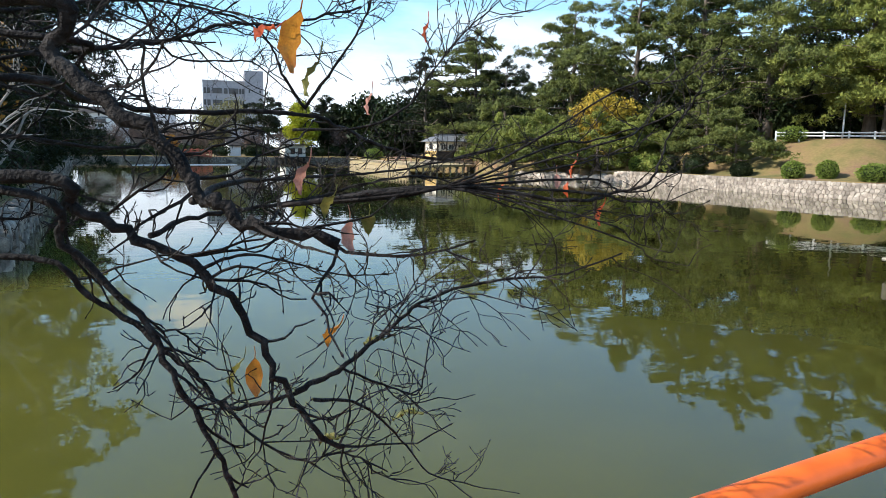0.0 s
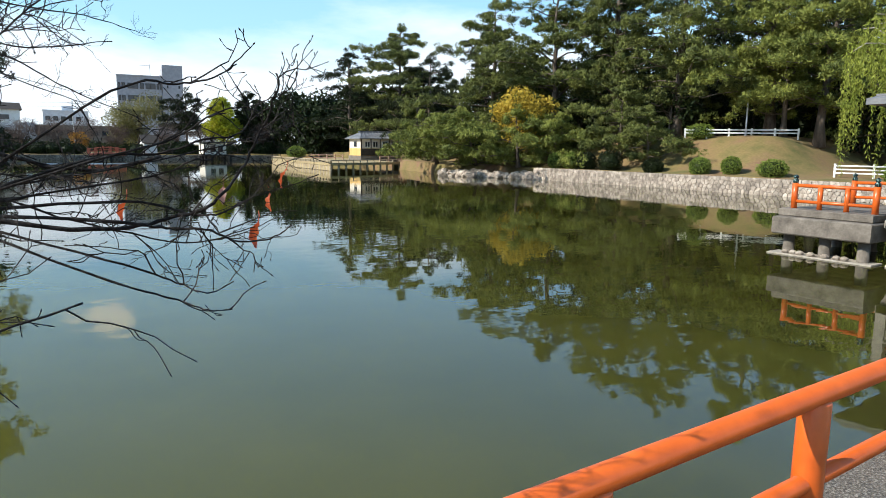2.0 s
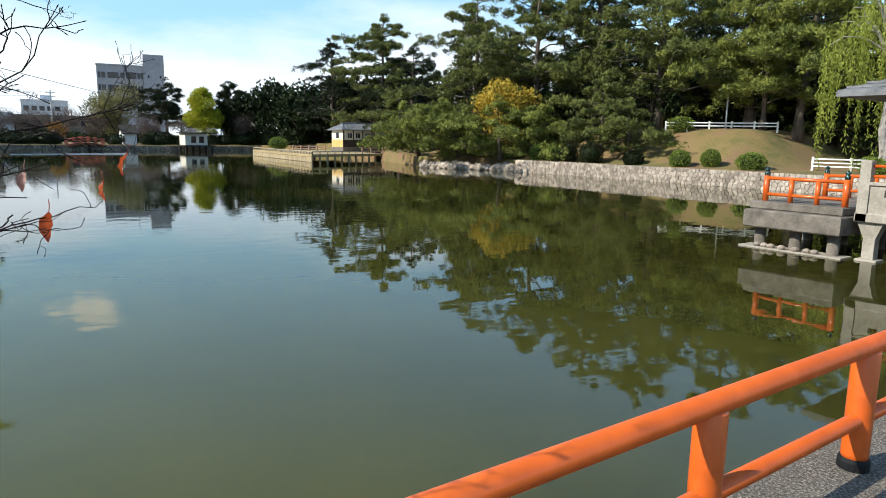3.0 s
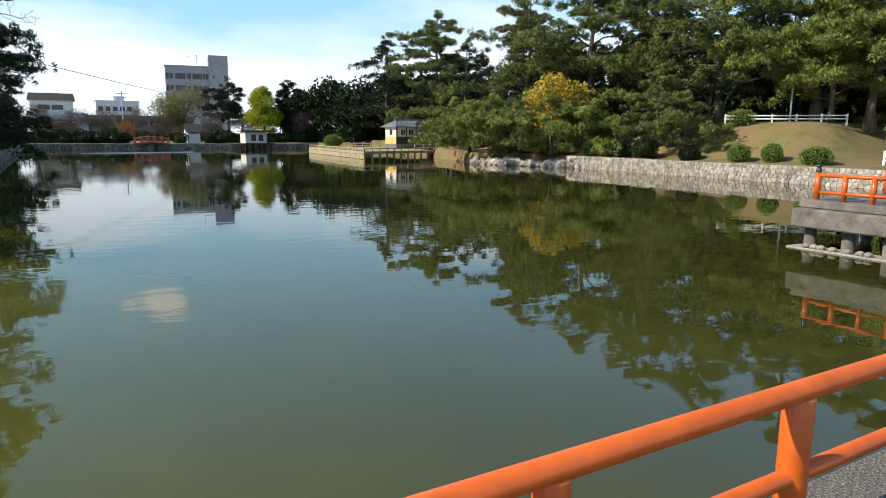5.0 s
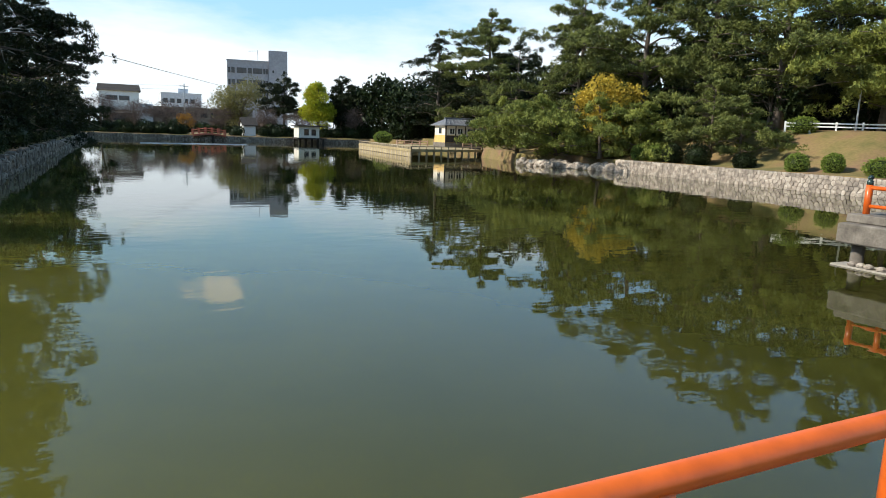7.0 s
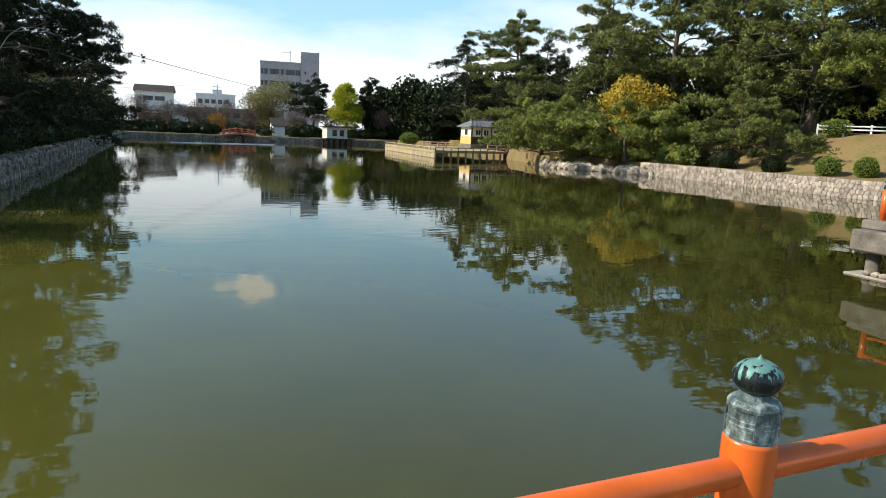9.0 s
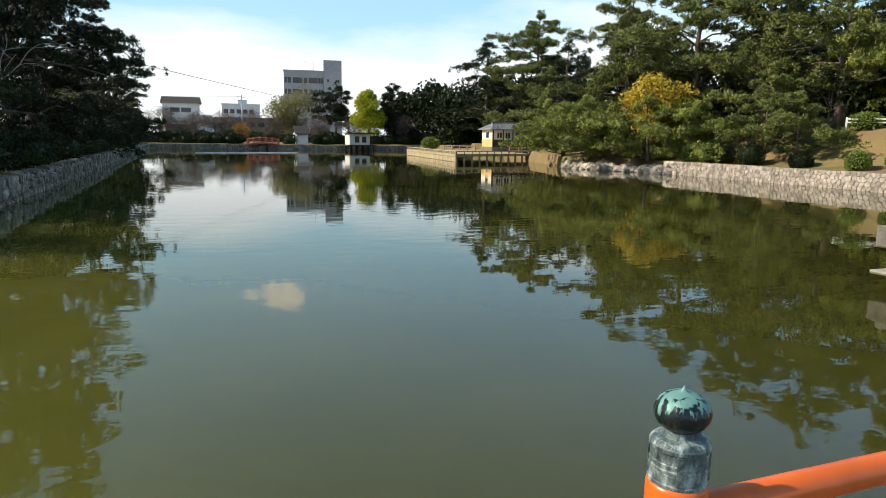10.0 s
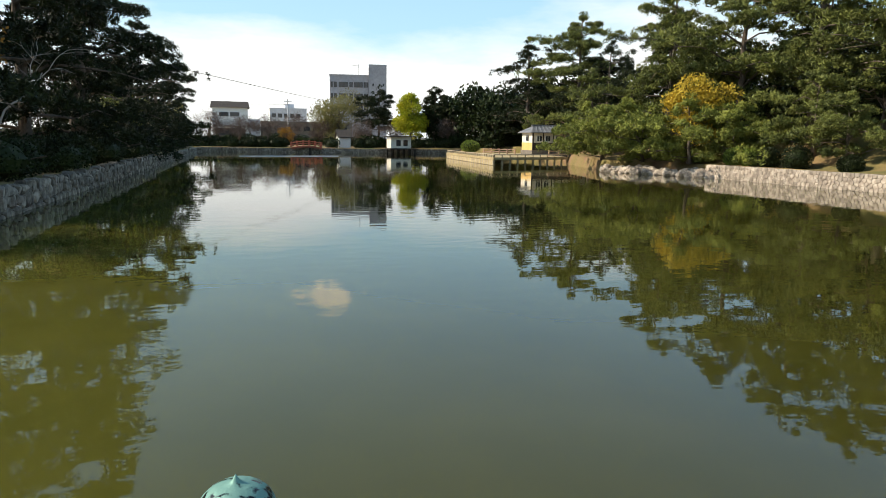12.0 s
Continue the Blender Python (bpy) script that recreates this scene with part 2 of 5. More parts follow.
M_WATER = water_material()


# ---- mesh helpers ----
class Geo:
    """Vertices and faces of one mesh."""

    def __init__(self):
        self.v, self.f, self.n = [], [], 0

    def add(self, verts, faces):
        verts = np.asarray(verts, float).reshape(-1, 3)
        self.v.append(verts)
        k = self.n
        self.f += [tuple(int(i) + k for i in q) for q in faces]
        self.n += len(verts)
        return self

    def box(self, lo, hi, m=None, bevel=0.0):
        (x0, y0, z0), (x1, y1, z1) = lo, hi
        c = bevel
        if c:
            pts, fs = [], []
            for z, i in ((z0, c), (z0 + c, 0), (z1 - c, 0), (z1, c)):
                pts += [(x0 + i, y0 + i, z), (x1 - i, y0 + i, z), (x1 - i, y1 - i, z), (x0 + i, y1 - i, z)]
            for r in range(3):
                for s in range(4):
                    fs.append((4 * r + s, 4 * r + (s + 1) % 4, 4 * r + 4 + (s + 1) % 4, 4 * r + 4 + s))
            fs += [(3, 2, 1, 0), (12, 13, 14, 15)]
        else:
            pts = [(x0, y0, z0), (x1, y0, z0), (x1, y1, z0), (x0, y1, z0), (x0, y0, z1), (x1, y0, z1), (x1, y1, z1), (x0, y1, z1)]
            fs = [(3, 2, 1, 0), (4, 5, 6, 7), (0, 1, 5, 4), (1, 2, 6, 5), (2, 3, 7, 6), (3, 0, 4, 7)]
        if m is not None:
            pts = [m @ Vector(p) for p in pts]
        return self.add(pts, fs)

    def tube(self, path, radii, sides=8, cap=True):
        path = [Vector(p) for p in path]
        k = len(path)
        if not hasattr(radii, "__len__"):
            radii = [radii] * k
        pts, fs = [], []
        side = None
        for i, p in enumerate(path):
            d = (path[min(i + 1, k - 1)] - path[max(i - 1, 0)])
            d = d.normalized() if d.length > 1e-9 else Vector((0, 0, 1))
            if side is None:
                side = d.orthogonal().normalized()
            side = (side - d * side.dot(d))
            side = side.normalized() if side.length > 1e-6 else d.orthogonal().normalized()
            up = d.cross(side)
            for s in range(sides):
                a = 2 * math.pi * s / sides
                pts.append(p + (side * math.cos(a) + up * math.sin(a)) * radii[i])
        for i in range(k - 1):
            for s in range(sides):
                fs.append((i * sides + s, i * sides + (s + 1) % sides, (i + 1) * sides + (s + 1) % sides, (i + 1) * sides + s))
        if cap:
            fs.append(tuple(range(sides - 1, -1, -1)))
            fs.append(tuple(range((k - 1) * sides, k * sides)))
        return self.add(pts, fs)

    def lathe(self, profile, sides=20, at=(0, 0, 0)):
        pts, fs = [], []
        for r, z in profile:
            for s in range(sides):
                a = 2 * math.pi * s / sides
                pts.append((at[0] + r * math.cos(a), at[1] + r * math.sin(a), at[2] + z))
        for i in range(len(profile) - 1):
            for s in range(sides):
                fs.append((i * sides + s, i * sides + (s + 1) % sides, (i + 1) * sides + (s + 1) % sides, (i + 1) * sides + s))
        fs.append(tuple(range(sides - 1, -1, -1)))
        fs.append(tuple(range((len(profile) - 1) * sides, len(profile) * sides)))
        return self.add(pts, fs)

    def blades(self, base, way, length, width, rng, quad=False, face=None):
        """Small leaf blades: base (n,3), way (n,3) unit, length, width arrays or numbers; face: the way that their flat side looks."""
        base, way = np.asarray(base, float), np.asarray(way, float)
        n = len(base)
        length = np.broadcast_to(np.asarray(length, float), (n,))[:, None]
        width = np.broadcast_to(np.asarray(width, float), (n,))[:, None]
        r = rng.normal(size=(n, 3)) if face is None else face
        side = np.cross(way, r)
        side /= np.linalg.norm(side, axis=1)[:, None] + 1e-9
        if quad:
            mid = base + way * length * 0.5
            pts = np.stack([base, mid + side * width * 0.5, base + way * length, mid - side * width * 0.5], 1).reshape(-1, 3)
            fs = np.arange(n * 4).reshape(-1, 4)
        else:
            pts = np.stack([base - side * width * 0.5, base + side * width * 0.5, base + way * length], 1).reshape(-1, 3)
            fs = np.arange(n * 3).reshape(-1, 3)
        k = self.n
        self.v.append(pts)
        self.f += (fs + k).tolist()
        self.n += len(pts)
        return self

    def mesh(self, name, material, smooth=False):
        me = bpy.data.meshes.new(name)
        me.from_pydata(np.concatenate(self.v).tolist() if self.v else [], [], self.f)
        me.materials.append(material)
        if smooth:
            me.polygons.foreach_set("use_smooth", [True] * len(me.polygons))
        me.update()
        return me


def part(name, geo, material, parent, label="", smooth=False, at=None):
    """One mesh object under a thing or a part."""
    ob = new(name, geo.mesh(name, material, smooth) if isinstance(geo, Geo) else geo)
    ob.parent = parent
    if at is not None:
        ob.matrix_basis = at
    if label:
        tagged(ob, label)
    return ob


def thing(name, m, label, category, group="", kind=""):
    """An Empty at the base of a thing, that holds its parts."""
    ob = new(name)
    ob.empty_display_size = 0.2
    ob.matrix_basis = m
    return tagged(ob, label, category, group, kind)


def solid(name, geo, material, label, category="", group="", kind="", smooth=False, m=None):
    """A thing that is one mesh."""
    ob = new(name, geo.mesh(name, material, smooth))
    if m is not None:
        ob.matrix_basis = m
    return tagged(ob, label, category, group, kind)


def smoothstep(a, b, x):
    t = np.clip((x - a) / (b - a), 0, 1)
    return t * t * (3 - 2 * t)


# ---- ground and water ----
POND = [(-8.0, -60.0), (-8.0, 14.2), (-4.0, 14.2), (-4.0, 112.4), (40.0, 112.4), (46.0, 92.0), (42.0, 72.0), (36.6, 63.0), (33.0, 49.0), (36.0, 40.0), (36.0, -60.0)]


def inside_pond(x, y):
    inside = np.zeros(np.shape(x), bool)
    k = len(POND)
    for i in range(k):
        (x0, y0), (x1, y1) = POND[i], POND[(i + 1) % k]
        if y0 == y1:
            continue
        cross = ((y0 > y) != (y1 > y)) & (x < (x1 - x0) * (y - y0) / (y1 - y0) + x0)
        inside ^= cross
    return inside


def ground_height(x, y):
    x, y = np.asarray(x, float), np.asarray(y, float)
    h = np.full(np.shape(x), 0.82)
    right = smoothstep(30, 36, x)
    h = h + right * 0.14
    hill = smoothstep(36.8, 44.5, x) * smoothstep(19.5, 25.5, y) * (1 - smoothstep(52, 66, y)) * (1 - smoothstep(90, 140, x))
    h = h + hill * 2.65
    h = h + smoothstep(34, 39, x) * smoothstep(62, 72, y) * (1 - smoothstep(95, 110, y)) * 0.6
    return h


def build_ground():
    xs = np.unique(np.concatenate([[-3000, -900, -300, -120, -60, -30], np.arange(-20, 72, 0.8), [-8.0, -8.01, -4.0, -4.01, 35.99, 36.0], [80, 100, 130, 180, 300, 900, 3000]]))
    ys = np.unique(np.concatenate([[-3000, -900, -300, -120, -60], np.arange(-40, 130, 0.8), [14.19, 14.2, 112.39, 112.4], [140, 160, 200, 300, 900, 3000]]))
    X, Y = np.meshgrid(xs, ys)
    inp = inside_pond(X, Y)
    Z = ground_height(X, Y) + 0.05 * np.sin(X * 1.7 + Y * 0.6) * np.sin(Y * 1.1)
    Z = np.where(inp, -0.9, Z)
    g = Geo()
    nx, ny = len(xs), len(ys)
    idx = np.arange(nx * ny).reshape(ny, nx)
    faces = np.stack([idx[:-1, :-1], idx[:-1, 1:], idx[1:, 1:], idx[1:, :-1]], -1).reshape(-1, 4)
    g.add(np.stack([X, Y, Z], -1).reshape(-1, 3), faces)
    solid("ground", g, M_GRASS, "park ground of dry grass and bare brown earth", "ground", kind="structure", smooth=True)
    w = Geo()
    w.add([(-8.1, -60, 0), (48, -60, 0), (48, 113, 0), (-8.1, 113, 0)], [(0, 1, 2, 3)])
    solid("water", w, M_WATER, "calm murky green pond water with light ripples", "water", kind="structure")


build_ground()


# ---- trees ----
def unit(a):
    return a / (np.linalg.norm(a, axis=-1, keepdims=True) + 1e-9)


def bend(p, q, sag, k=6, wob=0.0, rng=None):
    p, q = np.array(p, float), np.array(q, float)
    t = np.linspace(0, 1, k)[:, None]
    pts = p + (q - p) * t
    pts[:, 2] += sag * (4 * t * (1 - t))[:, 0]
    if wob and rng is not None:
        pts[1:-1] += rng.normal(size=(k - 2, 3)) * wob
    return pts


def puffs(g, centers, radii, rng, per=26, length=0.25, width=0.085, up=0.5):
    """Rounded shoots of needles: most lie like scales round the shoot, the rest stick out of it."""
    n = len(centers)
    out = rng.normal(size=(n, per, 3))
    out[..., 2] += up
    out = unit(out)
    r = radii[:, None, None]
    tangent = unit(np.cross(out, rng.normal(size=(n, per, 3))))
    spike = (np.arange(per) % 4 == 0)[None, :, None]
    way = np.where(spike, unit(out + 0.35 * tangent), unit(tangent + 0.55 * out + (0, 0, 0.35)))
    base = centers[:, None, :] + out * r * np.where(spike, 0.55, 0.80) * (1, 1, 0.8) - way * 0.25 * length
    face = unit(out + 0.25 * rng.normal(size=(n, per, 3)))
    ln = length * rng.uniform(0.75, 1.3, (n, per))
    wd = np.where(spike[..., 0], 0.55 * width, width) * np.ones((n, per))
    g.blades(base.reshape(-1, 3), way.reshape(-1, 3), ln.reshape(-1), wd.reshape(-1), rng, face=face.reshape(-1, 3))


def pine(x, y, h, r, seed, lean=(0, 0), low=0.3, needle=None, dens=1.0, z=None, size=1.0, flat=0.38, label="tall dark green pine with layered needle pads"):
    rng = np.random.default_rng(seed)
    z = float(ground_height(x, y)) - 0.05 if z is None else z
    root = thing("pine_tree", pose(x, y, z), label, "tree", group="pines round the pond")
    k = 9
    t = np.linspace(0, 1, k)
    px = lean[0] * t ** 1.5 + np.cumsum(rng.normal(size=k)) * 0.07 * h / 10
    py = lean[1] * t ** 1.5 + np.cumsum(rng.normal(size=k)) * 0.07 * h / 10
    px, py = px - px[0], py - py[0]
    trunk = np.stack([px, py, t * h], 1)
    gw, gn = Geo(), Geo()
    r0 = 0.018 * h + 0.07
    gw.tube(trunk, r0 * (1 - 0.85 * t) + r0 * 0.5 * (t == 0), 9)
    n = int(13 + h * 1.8)
    pads = []
    for i in range(n):
        f = low + (0.97 - low) * ((i + rng.uniform(0, 0.6)) / n)
        u = (f - low) / (1 - low)
        prof = (1 - u ** 3.0) ** 0.6 * (0.80 + 0.20 * math.sin(math.pi * min(1, u * 1.5 + 0.1)))
        ln = r * max(0.16, prof) * rng.uniform(0.42, 1.22)
        a = i * 2.4 + rng.uniform(-0.5, 0.5)
        p = np.array([np.interp(f, t, px), np.interp(f, t, py), f * h])
        q = p + np.array([math.cos(a) * ln, math.sin(a) * ln, rng.uniform(-0.12, 0.2) * ln])
        br = bend(p, q, rng.uniform(0.02, 0.12) * ln, 5, 0.05 * ln, rng)
        gw.tube(br, np.linspace(r0 * 0.32 * (1 - f * 0.5), 0.02, 5), 5)
        for s in (0.42, 0.73, 1.0):
            c = np.array([np.interp(s * 4, range(5), br[:, j]) for j in range(3)])
            rad = np.clip(0.31 * ln * rng.uniform(0.7, 1.25), 0.45, 1.7)
            pads.append((c + rng.normal(size=3) * (0.18 * rad, 0.18 * rad, 0.1), rad))
    pads.append((trunk[-1] + (0, 0, -0.1), 0.55))
    pads.append((trunk[-1] + (0.1, 0, 0.35), 0.35))
    cs, rs = [], []
    for c, rad in pads:
        m = max(3, int((4 + 13 * rad ** 1.7) * dens))
        u = unit(rng.normal(size=(m, 3))) * rng.uniform(0.2, 1, (m, 1)) ** 0.5
        u[:, 2] = np.abs(u[:, 2]) * 1.1 - 0.25 * (1 - np.hypot(u[:, 0], u[:, 1]))
        cs.append(c + u * (rad, rad, rad * flat * 1.3))
        rs.append(rng.uniform(0.24, 0.46, m) * size)
    cs, rs = np.concatenate(cs), np.concatenate(rs)
    # gaps between the clumps
    k = np.array([noise.noise(Vector(c) * 0.9 + Vector((seed * 7.3, 0, 0))) for c in cs])
    keep = k > -0.08
    puffs(gn, cs[keep], rs[keep], rng, 33, 0.26 * size, 0.095 * size)
    part("trunk", gw, M_BARK, root, smooth=True)
    part("crown", gn, needle or M_PINE, root)
    return root


def broadleaf(x, y, h, r, seed, leaves, name="tree", label="", category="tree", size=0.22, n=5200, low=0.28, lobes=16, bark=None, z=None, squash=1.0, group="", thin=0.62, cone=0.0):
    rng = np.random.default_rng(seed)
    z = float(ground_height(x, y)) - 0.05 if z is None else z
    root = thing(name, pose(x, y, z), label, category, group)
    gw, gn = Geo(), Geo()
    r0 = 0.016 * h + 0.05
    gw.tube(bend((0, 0, 0), (rng.normal() * 0.25, rng.normal() * 0.25, h * 0.8), 0, 6, 0.06, rng), np.linspace(r0, r0 * 0.25, 6), 8)
    cz, rz = h * (low + (1 - low) * 0.5), h * (1 - low) * 0.5 * squash
    pts = []
    for i in range(lobes):
        u = unit(rng.normal(size=3)) * rng.uniform(0.45, 0.8)
        w = 1 - cone * (0.5 + 0.5 * u[2] / 0.8)
        c = np.array([u[0] * r * w, u[1] * r * w, cz + u[2] * rz])
        rad = rng.uniform(0.28, 0.5) * min(r, rz) * w
        gw.tube(bend((0, 0, h * rng.uniform(0.2, 0.5)), c, 0.1, 5, 0.05, rng), np.linspace(r0 * 0.4, 0.02, 5), 5)
        m = n // lobes
        v = unit(rng.normal(size=(m, 3))) * rng.uniform(0.2, 1, (m, 1)) ** 0.45
        pts.append(c + v * rad * (1.15, 1.15, 0.9))
    pts = np.concatenate(pts)
    w = unit(rng.normal(size=(len(pts), 3)) + (0, 0, 0.2))
    gn.blades(pts, w, size * rng.uniform(0.7, 1.3, len(pts)), size * thin, rng, quad=True)
    part("trunk", gw, bark or M_BARK, root, smooth=True)
    part("crown", gn, leaves, root)
    return root


def shrub(x, y, rx, rz, seed, label, leaves=None, n=2600, size=0.085, z=None, group="clipped shrubs", ry=None):
    rng = np.random.default_rng(seed)
    z = float(ground_height(x, y)) - 0.04 if z is None else z
    root = thing("shrub", pose(x, y, z), label, "shrub", group)
    gw, gn = Geo(), Geo()
    for i in range(6):
        a = i * 1.05
        gw.tube(bend((0.03 * math.cos(a), 0.03 * math.sin(a), 0), (rx * 0.6 * math.cos(a), rx * 0.6 * math.sin(a), rz * 1.3), 0.02, 4), np.linspace(0.02, 0.006, 4), 5)
    v = unit(rng.normal(size=(n, 3)))
    v[:, 2] = np.clip(v[:, 2], -0.82, 1)
    rad = rng.uniform(0.80, 1.03, (n, 1)) + 0.07 * np.sin(v[:, :1] * 7 + seed) * np.sin(v[:, 1:2] * 6)
    p = v * rad * (rx, ry or rx, rz) + (0, 0, rz * 0.86)
    gn.blades(p, unit(v * 0.6 + rng.normal(size=(n, 3)) * 0.6), size * rng.uniform(0.8, 1.3, n), size * 0.6, rng, quad=True)
    # solid core: the shade between the leaves is put into its dark colour
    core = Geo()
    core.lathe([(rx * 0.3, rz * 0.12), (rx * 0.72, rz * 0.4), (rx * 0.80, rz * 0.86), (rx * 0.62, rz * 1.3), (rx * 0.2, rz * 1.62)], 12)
    part("branch", gw, M_BARK, root)
    part("foliage", gn, leaves or M_BUSH, root)
    part("dark_core", core, M_BROAD, root, "dark solid core that stands in for inner shade")
    return root


# the wood on the right bank, front row first
for a in [
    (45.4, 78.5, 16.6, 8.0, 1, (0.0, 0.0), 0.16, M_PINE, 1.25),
    (42.6, 87.0, 14.4, 5.6, 2, (-0.6, 0), 0.12, M_PINE_SHADE, 0.7),
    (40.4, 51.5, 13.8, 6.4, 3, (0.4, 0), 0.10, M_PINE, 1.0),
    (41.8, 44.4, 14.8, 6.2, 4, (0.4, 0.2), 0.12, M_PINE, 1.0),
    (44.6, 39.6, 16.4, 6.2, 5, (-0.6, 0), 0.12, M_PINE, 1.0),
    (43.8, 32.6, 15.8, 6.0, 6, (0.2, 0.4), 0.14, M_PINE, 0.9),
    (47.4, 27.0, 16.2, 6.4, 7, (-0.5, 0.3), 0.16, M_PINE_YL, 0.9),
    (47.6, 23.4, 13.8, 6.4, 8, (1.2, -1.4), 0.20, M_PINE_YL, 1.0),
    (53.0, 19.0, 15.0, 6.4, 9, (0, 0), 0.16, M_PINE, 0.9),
    (51.0, 46.0, 14.0, 6.0, 10, (0, 0), 0.08, M_PINE_SHADE, 0.8),
    (56.0, 37.0, 15.0, 6.6, 11, (0, 0), 0.08, M_PINE_SHADE, 0.7),
    (60.0, 28.0, 15.0, 6.6, 12, (0, 0), 0.08, M_PINE_SHADE, 0.7),
    (44.6, 58.0, 12.5, 6.0, 13, (0, 0), 0.06, M_PINE_SHADE, 0.8),
    (45.5, 70.0, 12.0, 6.0, 14, (0, 0), 0.08, M_PINE_SHADE, 0.8),
    (58.0, 13.0, 15.0, 6.6, 15, (0, 0), 0.08, M_PINE_SHADE, 0.8),
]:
    pine(a[0], a[1], a[2], a[3], a[4], a[5], a[6], a[7], a[8])
LOW = "low spreading pine leaning out over the water"
pine(34.6, 46.4, 4.8, 6.2, 31, (-2.2, -0.4), 0.02, M_PINE_YL, 1.5, z=0.5, size=0.9, flat=0.4, label=LOW)
pine(38.2, 40.0, 4.0, 4.4, 32, (-0.8, 0.6), 0.04, M_PINE_YL, 1.5, size=0.85, flat=0.4, label=LOW)
pine(39.4, 34.4, 5.6, 3.2, 33, (0, 0), 0.1, M_PINE, 1.3, size=0.85, flat=0.4, label="low bushy pine on the bank")
pine(38.6, 31.0, 3.8, 3.2, 34, (-0.4, 0), 0.1, M_PINE, 1.5, size=0.7, flat=0.4, label="low bushy pine on the bank")
pine(34.2, 52.2, 4.4, 4.9, 35, (-1.8, 0), 0.0, M_PINE_YL, 1.2, size=0.9, flat=0.4, label=LOW)
pine(38.0, 58.4, 4.4, 3.4, 36, (-0.4, 0), 0.04, M_PINE, 1.2, size=0.9, flat=0.4, label=LOW)
pine(35.6, 42.0, 4.6, 3.2, 37, (-0.3, 0), 0.04, M_PINE_YL, 1.3, size=0.85, flat=0.4, label=LOW)
pine(46.4, 25.4, 8.0, 4.2, 39, (-0.6, 0), 0.16, M_PINE_YL, 1.0, label="bushy pine on top of the slope")
pine(41.2, 67.0, 8.6, 4.0, 38, (-0.4, 0), 0.10, M_PINE, 1.1, label="pine beside the hut")
broadleaf(36.9, 43.2, 7.2, 2.7, 41, M_YELLOW, "yellow_tree", "tree with golden yellow autumn leaves among pines", size=0.24, n=6000, low=0.12, squash=0.95)
# far wood behind the tea hut
FAR = "rounded dark evergreen tree in the far wood"
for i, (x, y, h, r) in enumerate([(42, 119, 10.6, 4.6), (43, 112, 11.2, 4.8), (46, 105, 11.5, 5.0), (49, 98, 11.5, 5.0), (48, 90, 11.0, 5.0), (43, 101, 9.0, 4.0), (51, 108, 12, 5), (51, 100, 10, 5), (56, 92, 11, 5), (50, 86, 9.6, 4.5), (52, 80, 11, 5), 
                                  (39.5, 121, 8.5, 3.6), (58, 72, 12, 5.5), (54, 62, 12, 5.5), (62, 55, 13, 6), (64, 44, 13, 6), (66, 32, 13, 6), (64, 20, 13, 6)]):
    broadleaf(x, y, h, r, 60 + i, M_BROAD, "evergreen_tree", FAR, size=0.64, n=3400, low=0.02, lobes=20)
broadleaf(32.6, 117.0, 12.2, 3.7, 80, M_GINKGO, "ginkgo_tree", "ginkgo tree with bright yellow-green leaves", size=0.34, n=11000, low=0.06, lobes=46, cone=0.62)
broadleaf(21.6, 131.0, 11.4, 6.4, 81, M_PALE, "fading_tree", "wide tree with pale thinning autumn leaves", size=0.32, n=8000, low=0.12, lobes=26)
pine(28.0, 124.0, 10.8, 4.2, 82, (0.6, 0), 0.3, M_PINE_SHADE, 0.8, size=1.3, label="dark pine on the far bank")
pine(37.6, 119.0, 10.8, 3.6, 83, (0.4, 0), 0.25, M_PINE_SHADE, 0.9, size=1.3, label="dark pine on the far bank")
for i, (x, y, h, r) in enumerate([(-2, 121, 6.2, 3.6), (3, 124, 5.6, 3.4), (8, 122, 5.8, 3.4), (12.5, 126, 6.0, 3.2), (17.5, 128, 5.0, 2.8), (24.5, 121, 5.2, 2.8), (30, 120.5, 5.4, 3.0), (39.5, 116, 6.0, 3.2)]):
    broadleaf(x, y, h, r, 90 + i, M_TWIG, "bare_cherry_tree", "leafless brown cherry tree on the far bank", size=0.75, n=2600, low=0.22, bark=M_BARK, thin=0.05, group="bare cherries on the far bank")
broadleaf(11.0, 121.0, 3.6, 1.8, 99, M_ORANGE_LEAF, "autumn_tree", "small russet autumn tree on the far bank", size=0.2, n=1500, low=0.15)

